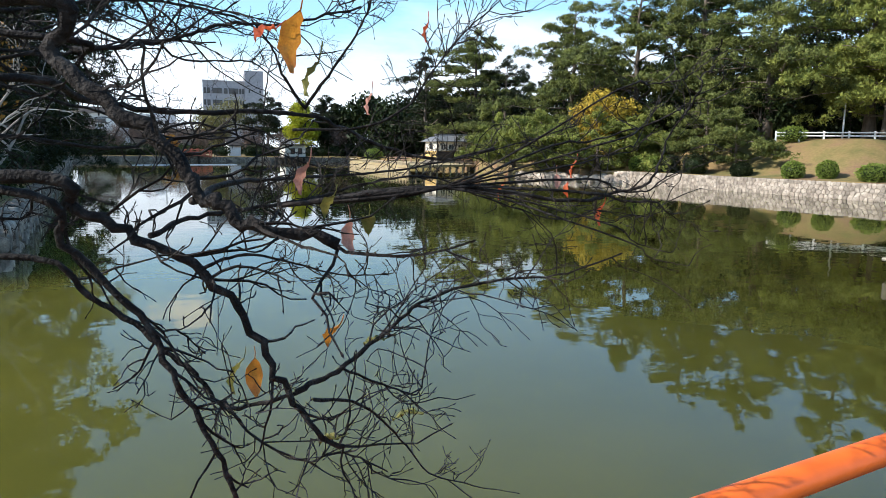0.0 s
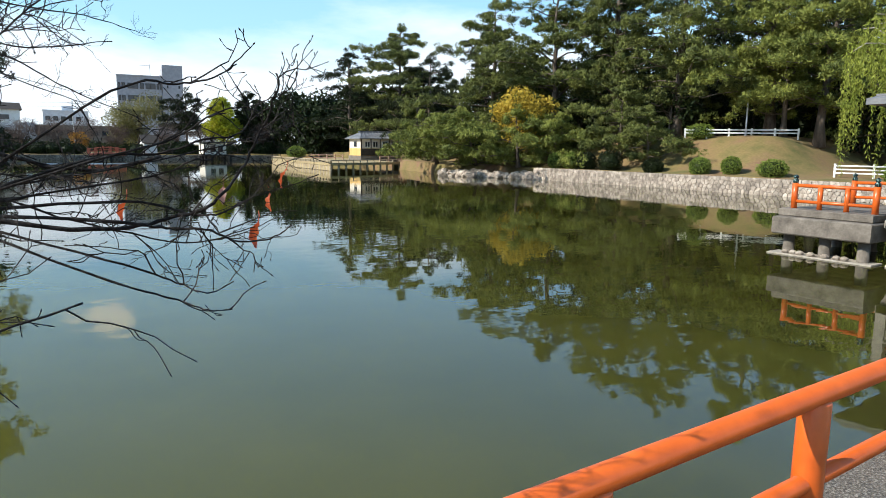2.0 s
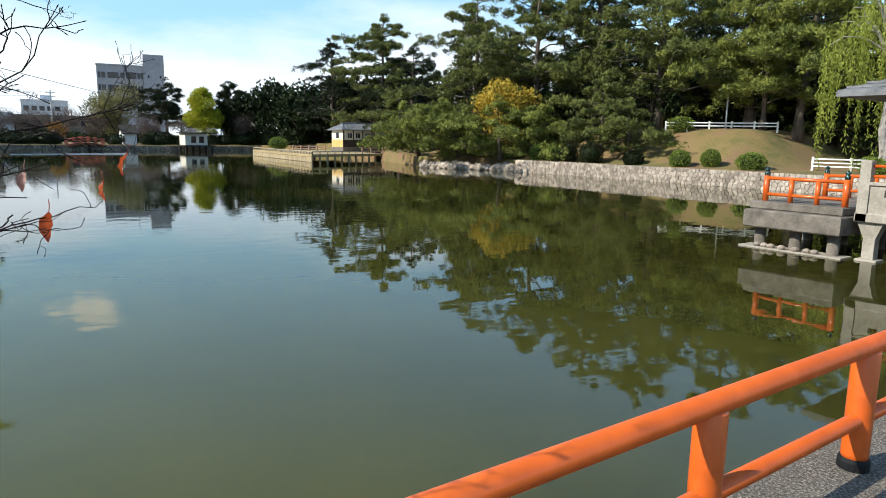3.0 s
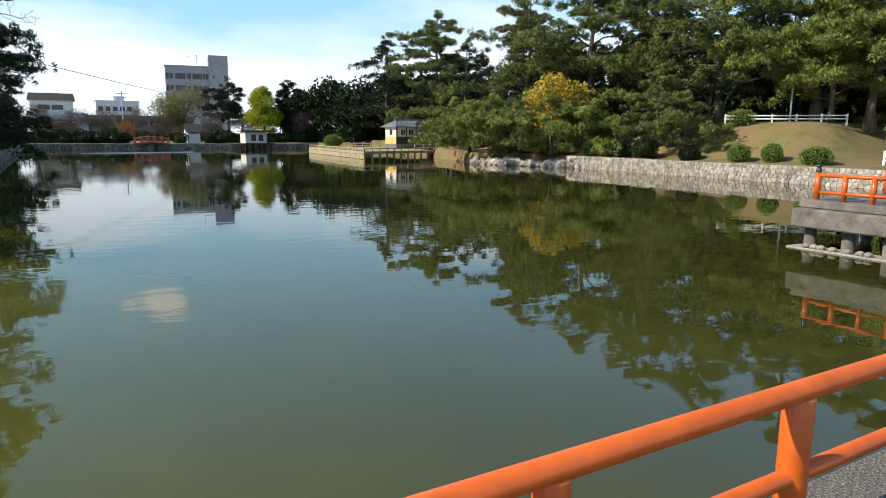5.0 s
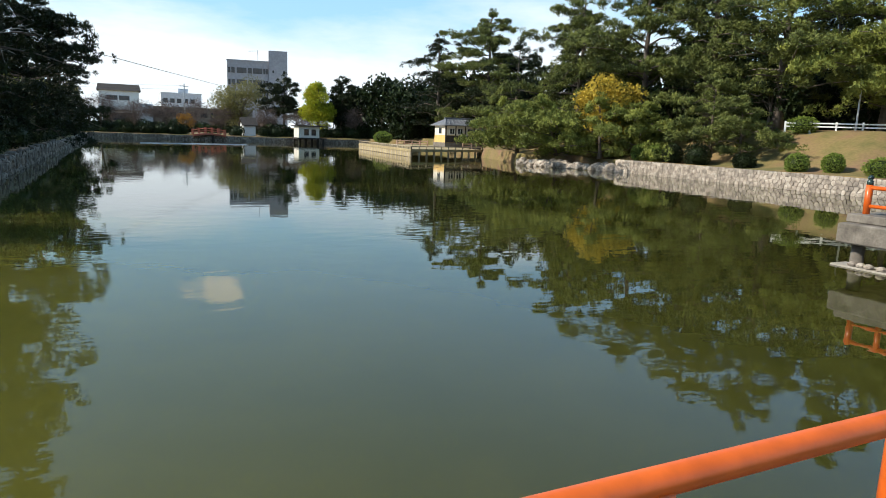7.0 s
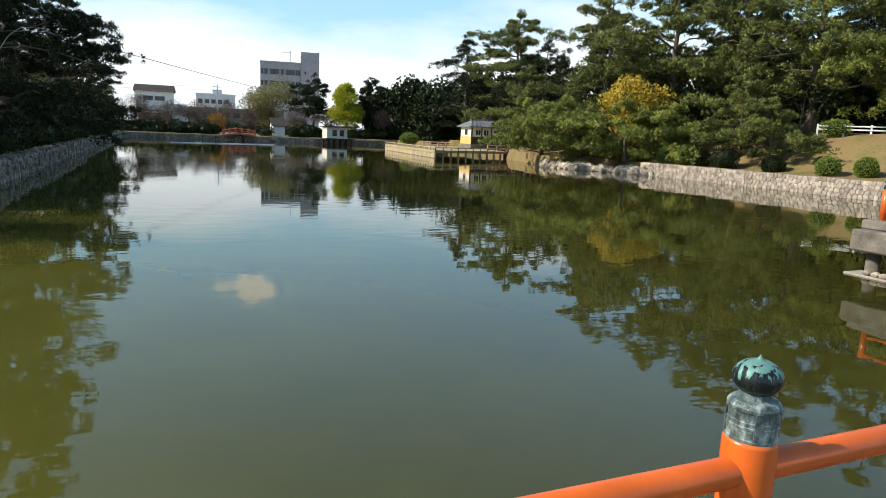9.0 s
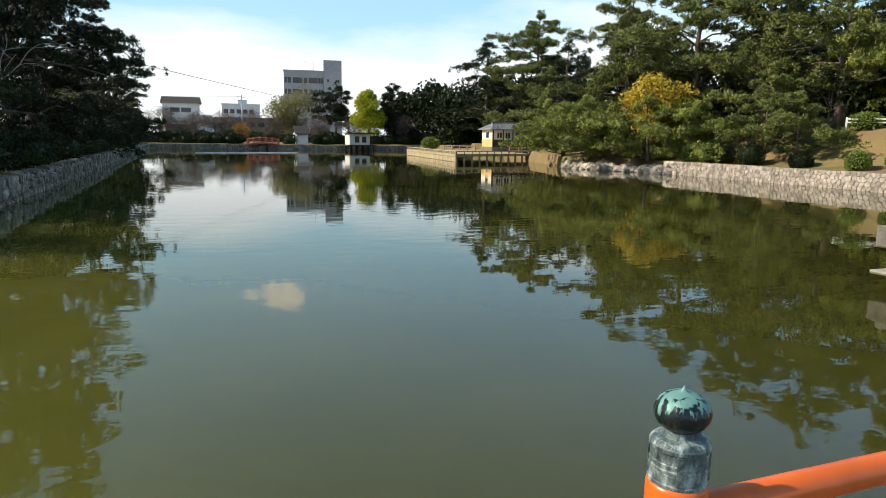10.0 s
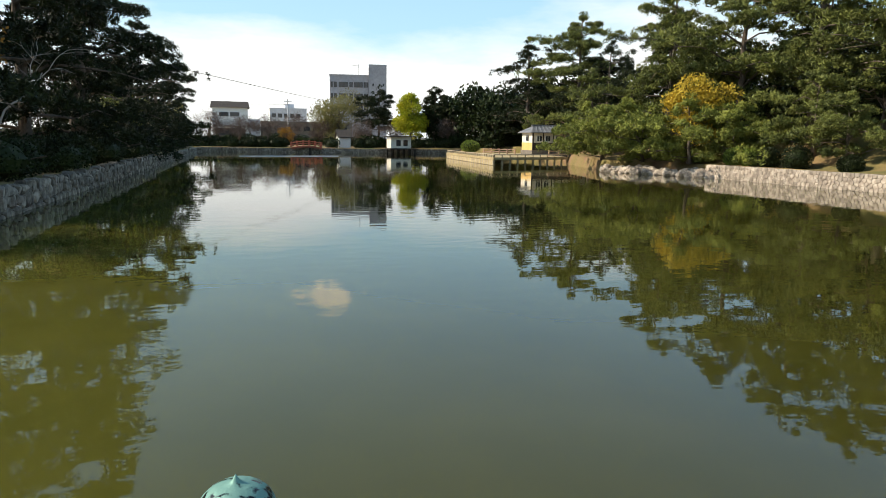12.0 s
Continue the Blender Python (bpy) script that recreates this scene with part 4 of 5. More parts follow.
def pavilion():
    root = thing("pavilion", pose(15.0, 5.55, 0), "concrete based water pavilion with orange posts and grey roof", "pavilion")
    part("floor_slab", Geo().box((0, -5.4, 0.86), (5.4, 0, 1.06), bevel=0.02), M_CONC_LT, root)
    for i in range(3):
        for j in range(2):
            x, y = 0.25 + j * 4.6, -0.3 - i * 2.3
            g = Geo().box((x - 0.12, y - 0.12, 0.05), (x + 0.12, y + 0.12, 0.5))
            g.add([(x - 0.12, y - 0.12, 0.5), (x + 0.12, y - 0.12, 0.5), (x + 0.12, y + 0.12, 0.5), (x - 0.12, y + 0.12, 0.5),
                   (x - 0.16, y - 0.26, 0.855), (x + 0.16, y - 0.26, 0.855), (x + 0.16, y + 0.26, 0.855), (x - 0.16, y + 0.26, 0.855)],
                  [(0, 1, 5, 4), (1, 2, 6, 5), (2, 3, 7, 6), (3, 0, 4, 7)])
            part("pier", g, M_CONC_LT, root)
            part("footing", Geo().box((x - 0.2, y - 0.22, -0.6), (x + 0.2, y + 0.22, 0.045), bevel=0.01), M_CONC_LT, root)
    # parapet with square holes, built from strips round the holes; x0..x1 thick, along y
    g = Geo()
    holes = [(-0.62, 1.42), (-1.16, 1.42), (-1.10, 1.10), (-1.75, 1.42), (-2.3, 1.42), (-2.2, 1.10), (-3.0, 1.42)]
    rows = [(1.06, 1.10), (1.10, 1.24), (1.24, 1.42), (1.42, 1.58), (1.58, 1.66)]
    for z0, z1 in rows:
        cuts = sorted(h[0] for h in holes if abs(h[1] - z0) < 1e-6)
        y = -5.2
        for c in cuts:
            g.box((0.04, y, z0), (0.16, c - 0.09, z1))
            y = c + 0.09
        g.box((0.04, y, z0), (0.16, -0.24, z1))
    part("parapet", g, M_CONC_LT, root)
    part("coping", Geo().box((0.0, -5.2, 1.664), (0.24, -0.24, 1.74), bevel=0.01), M_CONC_LT, root)
    part("corner_post", Geo().box((0.0, -0.236, 0.86), (0.22, -0.02, 2.2), bevel=0.02), M_CONC_LT, root)
    part("back_parapet", Geo().box((5.2, -5.2, 1.06), (5.34, -0.2, 1.7)), M_CONC_LT, root)
    for x, y in ((0.5, -0.5), (4.9, -0.5), (0.5, -4.9), (4.9, -4.9)):
        part("roof_post", Geo().tube([(x, y, 1.06), (x, y, 3.75)], 0.085, 14), M_ORANGE, root, smooth=True)
    for z in (1.86, 2.08):
        part("rail", Geo().tube([(0.13, -5.1, z), (0.13, -0.25, z)], 0.035, 10), M_ORANGE, root, smooth=True)
    for i in range(12):
        y = -0.55 - i * 0.4
        part("baluster", Geo().box((0.11, y - 0.02, 1.74), (0.15, y + 0.02, 2.06)), M_ORANGE, root)
    # hipped roof with thick eaves
    e, z0, z1 = 0.45, 3.62, 5.0
    g = Geo()
    o = [(-e, -5.4 - e), (5.4 + e, -5.4 - e), (5.4 + e, e), (-e, e)]
    i2 = [(2.3, -3.1), (3.1, -3.1), (3.1, -2.3), (2.3, -2.3)]
    pts = [(x, y, z0 - 0.08) for x, y in o] + [(x, y, z0 + 0.05) for x, y in o] + [(x * 0.55 + a * 0.45, y * 0.55 + b * 0.45, z0 + 0.5) for (x, y), (a, b) in zip(o, i2)] + [(x, y, z1) for x, y in i2]
    fs = [(3, 2, 1, 0), (12, 13, 14, 15)]
    for r in range(3):
        fs += [(4 * r + s, 4 * r + (s + 1) % 4, 4 * r + 4 + (s + 1) % 4, 4 * r + 4 + s) for s in range(4)]
    roof = part("roof", g.add(pts, fs), M_TILE, root)
    # courses of roofing on the two slopes that show
    for c in range(9):
        f = (c + 0.5) / 10
        x, z = -e + (2.3 + e) * f, z0 + 0.07 + 0.45 * min(1, f / 0.45) + max(0, f - 0.45) / 0.55 * (z1 - z0 - 0.5)
        part("course", Geo().box((x - 0.02, -5.4 - e + (2.3 + e) * f, z - 0.02), (x + 0.02, e - (2.3 + e) * f, z + 0.025)), M_TILE, roof)
    part("beam", Geo().box((0.4, -5.0, 3.44), (0.6, -0.4, 3.535)), M_DARK, root)


pavilion()

# ---- slope on the right bank ----
for x, y, rx, rz, sd in ((37.1, 25.6, 0.66, 0.60, 201), (37.8, 23.8, 0.58, 0.60, 202), (38.2, 21.3, 0.86, 0.56, 203)):
    shrub(x, y, rx, rz, sd, "round clipped green shrub on the dry bank", n=2600, size=0.10, group="shrubs on the slope")
for i, (x, y, rx, rz) in enumerate(((36.7, 38.6, 0.62, 0.68), (36.7, 37.0, 0.6, 0.68), (36.7, 35.2, 0.7, 0.72), (36.8, 33.0, 0.9, 0.80), (37.2, 29.4, 0.7, 0.5), (43.2, 30.0, 1.0, 0.6), (45.2, 17.5, 0.7, 0.5), (37.0, 14.0, 0.6, 0.5))):
    shrub(x, y, rx, rz, 210 + i, "dark clipped shrub above the stone wall", M_PINE_SHADE if i in (2, 3, 4) else M_BUSH, n=2200, size=0.11, group="shrubs above the wall")


def white_fence(m, length, n, label, rails=2, h=0.55):
    root = thing("fence", m, label, "fence", group="white fences")
    for i in range(n + 1):
        x = length * i / n
        part("post", Geo().box((x - 0.06, -0.05, -0.25), (x + 0.06, 0.05, h), bevel=0.01), M_WHITE, root)
    for i in range(rails):
        z = h - 0.12 - i * 0.22
        part("rail", Geo().box((0, -0.085, z - 0.045), (length, -0.052, z + 0.045), bevel=0.008), M_WHITE, root)
    return root


white_fence(pose(42.2, 30.6, 3.6, 0, 0, -55), 7.6, 5, "low white wooden fence on top of the slope")
white_fence(pose(41.6, 19.3, 1.2, 0, 0, -82), 4.2, 2, "white slatted rail at the foot of the slope", 3, 0.62)
lamp = thing("lamp_post", pose(44.6, 27.2, 3.5), "thin pale metal lamp post on the slope", "lamp post")
part("pole", Geo().tube([(0, 0, -0.2), (0, 0, 3.1)], [0.07, 0.05], 8), M_METAL, lamp)
part("head", Geo().lathe([(0.05, 3.1), (0.10, 3.14), (0.10, 3.3), (0.02, 3.36)], 10), M_METAL, lamp)


def willow(x, y, h, r, seed):
    rng = np.random.default_rng(seed)
    root = thing("willow_tree", pose(x, y, float(ground_height(x, y)) - 0.05), "weeping willow with hanging light green leaves", "tree")
    gw, gl = Geo(), Geo()
    gw.tube(bend((0, 0, 0), (0.3, 0.3, h * 0.7), 0, 7, 0.08, rng), np.linspace(0.32, 0.12, 7), 9)
    base, way = [], []
    for i in range(230):
        a, f = rng.uniform(0, 6.283), rng.uniform(0.1, 1) ** 0.5
        top = np.array([math.cos(a) * r * f, math.sin(a) * r * f, h * (1 - 0.32 * f * f) + rng.normal() * 0.3])
        ln = rng.uniform(0.25, 0.7) * h * (0.4 + 0.6 * f)
        if i < 26:
            gw.tube(bend((0.2, 0.2, h * 0.55), top, 0.8, 6, 0.1, rng), np.linspace(0.09, 0.015, 6), 5)
        k = int(ln / 0.11)
        t = np.linspace(0, 1, k)[:, None]
        sway = np.array([math.cos(a), math.sin(a), 0]) * (0.35 * t * (1 - t))
        p = top + sway + np.array([0, 0, -1]) * t * ln + rng.normal(size=(k, 3)) * 0.05
        base.append(np.repeat(p, 2, 0))
    base = np.concatenate(base)
    w = rng.normal(size=base.shape) * 0.5
    w[:, 2] -= 1.0
    gl.blades(base, unit(w), rng.uniform(0.16, 0.30, len(base)), 0.05, rng, quad=True)
    part("trunk", gw, M_GREYBARK, root, smooth=True)
    part("crown", gl, M_WILLOW, root)


willow(39.6, 14.6, 10.6, 3.4, 220)
shed = thing("storage_shed", pose(48.0, 15.0, 1.1), "pale blue corrugated metal shed under the trees", "shed")
part("wall", Geo().box((0, -2.5, 0), (2.5, 2.0, 2.0)), mat("blue grey sheet", ((0.22, 0.30, 0.36), (0.34, 0.42, 0.47)), scale=2, rough=0.6), shed)
for i in range(14):
    part("rib", Geo().box((-0.05, -2.4 + i * 0.32, 0.05), (-0.002, -2.3 + i * 0.32, 1.95)), M_METAL, shed)
part("roof", Geo().box((-0.3, -2.8, 2.003), (2.8, 2.3, 2.12)), M_TILE, shed)

# boulders along the shore under the low pine
_rng = np.random.default_rng(9)
for i in range(17):
    f = i / 16
    x, y = (32.2 + 3.3 * f, 48.2 - 8.4 * f)
    s = _rng.uniform(0.42, 0.75)
    bm = bmesh.new()
    bmesh.ops.create_icosphere(bm, subdivisions=3, radius=1.0)
    for v in bm.verts:
        d = noise.noise(v.co * 1.1 + Vector((i * 3.1, 0, 0))) * 0.42 + noise.noise(v.co * 3.0 + Vector((0, i * 2.0, 0))) * 0.12
        v.co *= 1 + d
        v.co = Vector((v.co.x * s * 0.9, v.co.y * s, v.co.z * s * 0.72))
    me = bpy.data.meshes.new("boulder")
    bm.to_mesh(me)
    bm.free()
    me.materials.append(M_STONE)
    ob = new("boulder", me)
    ob.matrix_basis = pose(x + 0.25, y, 0.15, 0, 0, i * 47)
    tagged(ob, "pale weathered granite boulder at the water's edge", "rock", "shore boulders")


# ---- tea hut and landing stage ----
def hut():
    root = thing("tea_hut", pose(36.6, 72.6, 0), "small hut with cream and ochre walls and tiled roof", "hut")
    L, D, z0, z1 = 6.4, 3.2, 1.2, 3.40
    part("base", Geo().box((-0.1, -0.1, z0 - 0.6), (L + 0.1, D + 0.1, 1.35)), M_CONC, root)
    part("lower_wall", Geo().box((0, 0, 1.354), (L, D, 2.25)), M_OCHRE, root)
    part("upper_wall", Geo().box((0.01, 0.01, 2.253), (L - 0.01, D - 0.01, z1)), M_PLASTER, root)
    part("corner_post", Geo().box((-0.03, -0.04, 1.35), (0.11, 0.10, z1)), M_DARK, root)
    for x in (1.3, 2.6, 3.9, 5.2, 6.3):
        part("wall_post", Geo().box((x, -0.05, 1.35), (x + 0.12, 0.004, z1)), M_DARK, root)
    part("board_band", Geo().box((0.12, -0.035, 1.38), (L, -0.003, 2.22)), M_DARK, root)
    for x in (0.5, 1.6, 2.95, 4.2, 5.45):
        w = part("window", Geo().box((x, -0.04, 2.4), (x + 0.7, -0.006, 3.1)), M_WHITE, root)
        for k in range(2):
            part("pane", Geo().box((x + 0.06 + k * 0.33, -0.055, 2.45), (x + 0.32 + k * 0.33, -0.044, 3.05)), M_GLASS, w)
    w = part("window", Geo().box((-0.04, 1.2, 2.45), (-0.006, 1.9, 3.1)), M_DARK, root)
    part("pane", Geo().box((-0.05, 1.26, 2.5), (-0.043, 1.84, 3.05)), M_GLASS, w)
    e = 0.42
    g = Geo()
    pts = [(-e, -e, z1 - 0.02), (L + e, -e, z1 - 0.02), (L + e, D + e, z1 - 0.02), (-e, D + e, z1 - 0.02), (-e, -e, z1 + 0.08), (L + e, -e, z1 + 0.08), (L + e, D + e, z1 + 0.08), (-e, D + e, z1 + 0.08),
           (0.7, D / 2, z1 + 0.86), (L - 0.7, D / 2, z1 + 0.86)]
    g.add(pts, [(3, 2, 1, 0), (0, 1, 5, 4), (1, 2, 6, 5), (2, 3, 7, 6), (3, 0, 4, 7), (4, 5, 9, 8), (5, 6, 9), (6, 7, 8, 9), (7, 4, 8)])
    roof = part("roof", g, M_TILE, root)
    part("ridge", Geo().box((0.5, D / 2 - 0.12, z1 + 0.79), (L - 0.5, D / 2 + 0.12, z1 + 1.0), bevel=0.03), M_TILE, roof)
    for i in range(13):
        x = -e + 0.25 + i * (L + 2 * e - 0.5) / 12
        part("tile_row", Geo().tube([(x, -e, z1 + 0.10), (0.7 + (L - 1.4) * i / 12, D / 2, z1 + 0.88)], 0.05, 5), M_TILE, roof)
    part("side_door", Geo().box((L + 0.2, 0.5, 1.6), (L + 1.1, 1.0, 3.0)), M_BLDG_LT, root)


hut()


def landing():
    root = thing("landing_stage", pose(0, 0, 0), "wide low timber landing stage on short piles", "landing stage")
    a, b, c, d = (27.0, 60.6), (29.4, 84.0), (41.0, 84.0), (36.8, 63.8)
    g = Geo()
    pts = [(x, y, z) for z in (0.66, 0.80) for x, y in (a, d, c, b)]
    part("deck", g.add(pts, [(3, 2, 1, 0), (4, 5, 6, 7), (0, 1, 5, 4), (1, 2, 6, 5), (2, 3, 7, 6), (3, 0, 4, 7)]), M_DECK, root)
    for p, q, n in ((a, b, 24), (a, d, 10)):
        p, q = Vector((*p, 0)), Vector((*q, 0))
        for i in range(n + 1):
            v = p + (q - p) * (i / n)
            off = Vector((0.12, 0.12, 0))
            part("stilt", Geo().tube([v + off + Vector((0, 0, -0.8)), v + off + Vector((0, 0, 0.655))], 0.11, 8), M_WOOD, root)
            part("rail_post", Geo().box((v.x + 0.05, v.y + 0.05, 0.801), (v.x + 0.15, v.y + 0.15, 1.04)), M_WOOD, root)
        m = Vector((0.1, 0.1, 0))
        part("rail", Geo().tube([p + m + Vector((0, 0, 1.06)), q + m + Vector((0, 0, 1.06))], 0.045, 6), M_WOOD, root)
        part("edge_beam", Geo().tube([p + Vector((-0.02, -0.02, 0.60)), q + Vector((-0.02, -0.02, 0.60))], 0.08, 4), M_DECK, root)
    # boards close the sunny side between the piles
    p, q = Vector((*a, 0)), Vector((*b, 0))
    for i in range(48):
        v = p + (q - p) * ((i + 0.5) / 48)
        part("side_board", Geo().box((v.x - 0.02, v.y - 0.17, 0.03), (v.x + 0.03, v.y + 0.17, 0.52)), M_DECK if i % 2 else M_WOOD, root)


landing()


def low_railing(points, label):
    root = thing("low_railing", pose(0, 0, 0), label, "railing", group="railings by the hut")
    for p, q in zip(points, points[1:]):
        p, q = Vector(p), Vector(q)
        n = max(2, round((q - p).length / 1.1))
        for k in (0.25, 0.55):
            part("rail", Geo().tube([p + Vector((0, 0, k)), q + Vector((0, 0, k))], 0.05, 6), M_PINKWOOD, root)
        for i in range(n + 1):
            v = p + (q - p) * (i / n)
            part("post", Geo().box((v.x - 0.06, v.y - 0.06, v.z - 0.1), (v.x + 0.06, v.y + 0.06, v.z + 0.65)), M_PINKWOOD, root)


M_PINKWOOD = mat("reddish timber", ((0.34, 0.20, 0.14), (0.48, 0.31, 0.22)), scale=3, rough=0.8)
low_railing([(35.6, 66.0, 0.80), (38.0, 66.2, 0.80), (41.6, 69.5, 1.2)], "reddish timber railing in front of the hut")
low_railing([(32.8, 79.0, 0.80), (36.0, 76.5, 0.80)], "reddish timber railing behind the landing stage")
shrub(31.8, 81.5, 1.2, 0.8, 230, "round clipped green shrub by the landing stage", n=2600, size=0.14, z=0.92)


# ---- far bank ----
def kiosk():
    root = thing("water_kiosk", pose(27.0, 107.6, 0), "small white house on stilts in the water", "hut")
    part("floor", Geo().box((-0.3, -0.3, 0.72), (4.6, 3.7, 0.92)), M_DARK, root)
    for i in range(5):
        for j in range(2):
            part("stilt", Geo().box((i * 1.0, j * 3.2, -0.6), (0.2 + i * 1.0, 0.2 + j * 3.2, 0.718)), M_DARK, root)
    part("wall", Geo().box((0, 0, 0.924), (3.4, 3.4, 2.75)), M_PLASTER, root)
    for x in (0.9, 2.1):
        w = part("window", Geo().box((x, -0.03, 1.3), (x + 0.75, -0.004, 2.3)), M_DARK, root)
        part("pane", Geo().box((x + 0.06, -0.04, 1.36), (x + 0.69, -0.034, 2.24)), M_GLASS, w)
    part("roof", Geo().box((-0.4, -0.5, 2.753), (4.6, 3.9, 2.90), bevel=0.04), M_DARK, root)


kiosk()
s = thing("white_shed", pose(19.6, 115.8, 0.8), "little white walled shed with pitched roof", "shed")
g = Geo().add([(0, 0, 0), (0, 3.4, 0), (0, 3.4, 1.9), (0, 1.7, 2.9), (0, 0, 1.9), (2.0, 0, 0), (2.0, 3.4, 0), (2.0, 3.4, 1.9), (2.0, 1.7, 2.9), (2.0, 0, 1.9)],
              [(0, 1, 2, 3, 4), (9, 8, 7, 6, 5), (0, 4, 9, 5), (1, 6, 7, 2), (0, 5, 6, 1)])
part("wall", g, M_WHITE, s)
part("roof", Geo().add([(-0.3, -0.4, 1.7), (2.3, -0.4, 1.7), (2.3, 1.7, 3.0), (-0.3, 1.7, 3.0), (2.3, 3.8, 1.7), (-0.3, 3.8, 1.7)] + [(-0.3, -0.4, 1.82), (2.3, -0.4, 1.82), (2.3, 1.7, 3.14), (-0.3, 1.7, 3.14), (2.3, 3.8, 1.82), (-0.3, 3.8, 1.82)],
     [(0, 1, 2, 3), (3, 2, 4, 5), (7, 6, 9, 8), (9, 11, 10, 8), (0, 6, 7, 1), (5, 4, 10, 11), (0, 3, 9, 6), (3, 5, 11, 9), (1, 7, 8, 2), (2, 8, 10, 4)]), M_DARK, s)
part("door", Geo().box((-0.04, 1.2, 0), (-0.004, 2.0, 1.7)), M_DARK, s)


def red_bridge():
    root = thing("red_bridge", pose(11.2, 111.4, 0), "small faded red arched footbridge at the pond's end", "bridge")
    n = 10
    arc = [(4.9 * i / n, 0, 0.85 + 0.30 * math.sin(math.pi * i / n)) for i in range(n + 1)]
    g = Geo()
    for p, q in zip(arc, arc[1:]):
        g.add([(p[0], -0.1, p[2] - 0.3), (q[0], -0.1, q[2] - 0.3), (q[0], -0.1, q[2]), (p[0], -0.1, p[2]), (p[0], 1.9, p[2] - 0.3), (q[0], 1.9, q[2] - 0.3), (q[0], 1.9, q[2]), (p[0], 1.9, p[2])],
              [(0, 1, 2, 3), (7, 6, 5, 4), (3, 2, 6, 7), (4, 5, 1, 0)])
    part("deck", g, M_RED, root)
    for y in (0, 1.8):
        for h in (0.35, 0.7):
            part("rail", Geo().tube([(x, y, z + h) for x, _, z in arc], 0.07, 6), M_RED, root)
        for i in range(0, n + 1, 2):
            part("post", Geo().box((arc[i][0] - 0.09, y - 0.09, arc[i][2]), (arc[i][0] + 0.09, y + 0.09, arc[i][2] + 0.9)), M_RED, root)
    part("pier", Geo().box((2.8, 0.2, -0.6), (3.1, 1.6, 0.9)), M_DARK, root)


red_bridge()
for i, (x, y, rx) in enumerate(((2.0, 114.0, 1.0), (4.6, 114.2, 1.0), (6.6, 114.0, 1.1), (8.6, 114.0, 1.2), (10.0, 114.0, 0.9), (18.2, 114.2, 1.3), (22.6, 114.0, 0.8), (24.6, 114.2, 1.3), (29.0, 115.5, 1.2), (33.4, 115.0, 1.1), (35.4, 114.6, 1.2), (38.0, 114.0, 1.3))):
    shrub(x, y, rx, 0.85, 240 + i, "round clipped dark shrub on the far bank", M_BROAD, n=900, size=0.22, group="far bank shrubs")
boom = Geo().tube([(3.0, 88.0, 0.02), (9.0, 89.6, 0.02), (16.0, 91.0, 0.02)], 0.06, 6)
solid("floating_boom", boom, M_BLDG_LT, "thin pale floating boom across the water", "boom")


def building(name, m, size, label, wall, storeys, cols, first, step, win, group=""):
    """A block with separate windows along its front (local y = 0)."""
    root = thing(name, m, label, "building", group)
    part("wall", Geo().box((0, 0, 0), size), wall, root)
    part("parapet", Geo().box((-0.12, -0.12, size[2] + 0.004), (size[0] + 0.12, size[1] + 0.12, size[2] + 0.35)), wall, root)
    for r in range(storeys):
        for x0, x1 in cols:
            z = first - r * step
            w = part("window", Geo().box((x0, -0.10, z), (x1, -0.012, z + win)), M_DARK, root)
            k = max(1, round((x1 - x0) / 1.3))
            for i in range(k):
                a, b = x0 + (x1 - x0) * i / k + 0.06, x0 + (x1 - x0) * (i + 1) / k - 0.06
                part("pane", Geo().box((a, -0.13, z + 0.07), (b, -0.104, z + win - 0.07)), M_GLASS, w)
    return root


b = building("office_building", pose(29.6, 206.0, 0.5, 0, 0, -10), (11.7, 16, 20.6), "grey multi-storey office block with a taller stair tower", M_BLDG, 3,
             [(0.3, 0.9), (1.2, 2.1), (2.7, 5.4), (5.9, 6.9), (7.3, 9.9), (10.2, 10.8), (11.0, 11.5)], 17.2, 3.4, 1.55)
part("tower", Geo().box((11.75, -0.8, 0), (17.1, 13, 24.0)), M_BLDG, b)
for x in (12.8, 15.9):
    part("tower_window", Geo().box((x, -0.9, 17.6), (x + 0.45, -0.806, 18.4)), M_GLASS, b)
part("aerial", Geo().tube([(8.7, 5, 21.1), (8.7, 5, 24.6)], 0.09, 5), M_METAL, b)
part("aerial_arm", Geo().tube([(6.0, 5, 24.0), (8.7, 5, 24.3)], 0.06, 5), M_METAL, b)
h = thing("town_house", pose(-3.4, 178.0, 0.5), "white two-storey house with a grey pitched roof", "house")
part("wall", Geo().box((0, 0, 0), (8.6, 9, 9.2)), M_WHITE, h)
part("side_wing", Geo().box((8.604, 1, 0), (11.6, 9, 6.4)), M_BLDG_LT, h)
part("roof", Geo().add([(-0.5, -0.6, 9.2), (9.1, -0.6, 9.2), (9.1, 9.6, 9.2), (-0.5, 9.6, 9.2), (-0.2, 3.0, 10.8), (8.8, 3.0, 10.8), (8.8, 5.5, 10.8), (-0.2, 5.5, 10.8)],
     [(3, 2, 1, 0), (4, 5, 6, 7), (0, 1, 5, 4), (1, 2, 6, 5), (2, 3, 7, 6), (3, 0, 4, 7)]), M_DARK, h)
for x in (1.6, 4.2):
    w = part("window", Geo().box((x, -0.1, 6.9), (x + 2.4, -0.01, 8.1)), M_METAL, h)
    part("pane", Geo().box((x + 0.1, -0.14, 7.0), (x + 2.3, -0.104, 8.0)), M_GLASS, w)
for i in range(5):
    part("balcony_rail", Geo().box((0.2, -0.9 + 0.001 * i, 4.7 + i * 0.22), (8.2, -0.86, 4.78 + i * 0.22)), M_METAL, h)
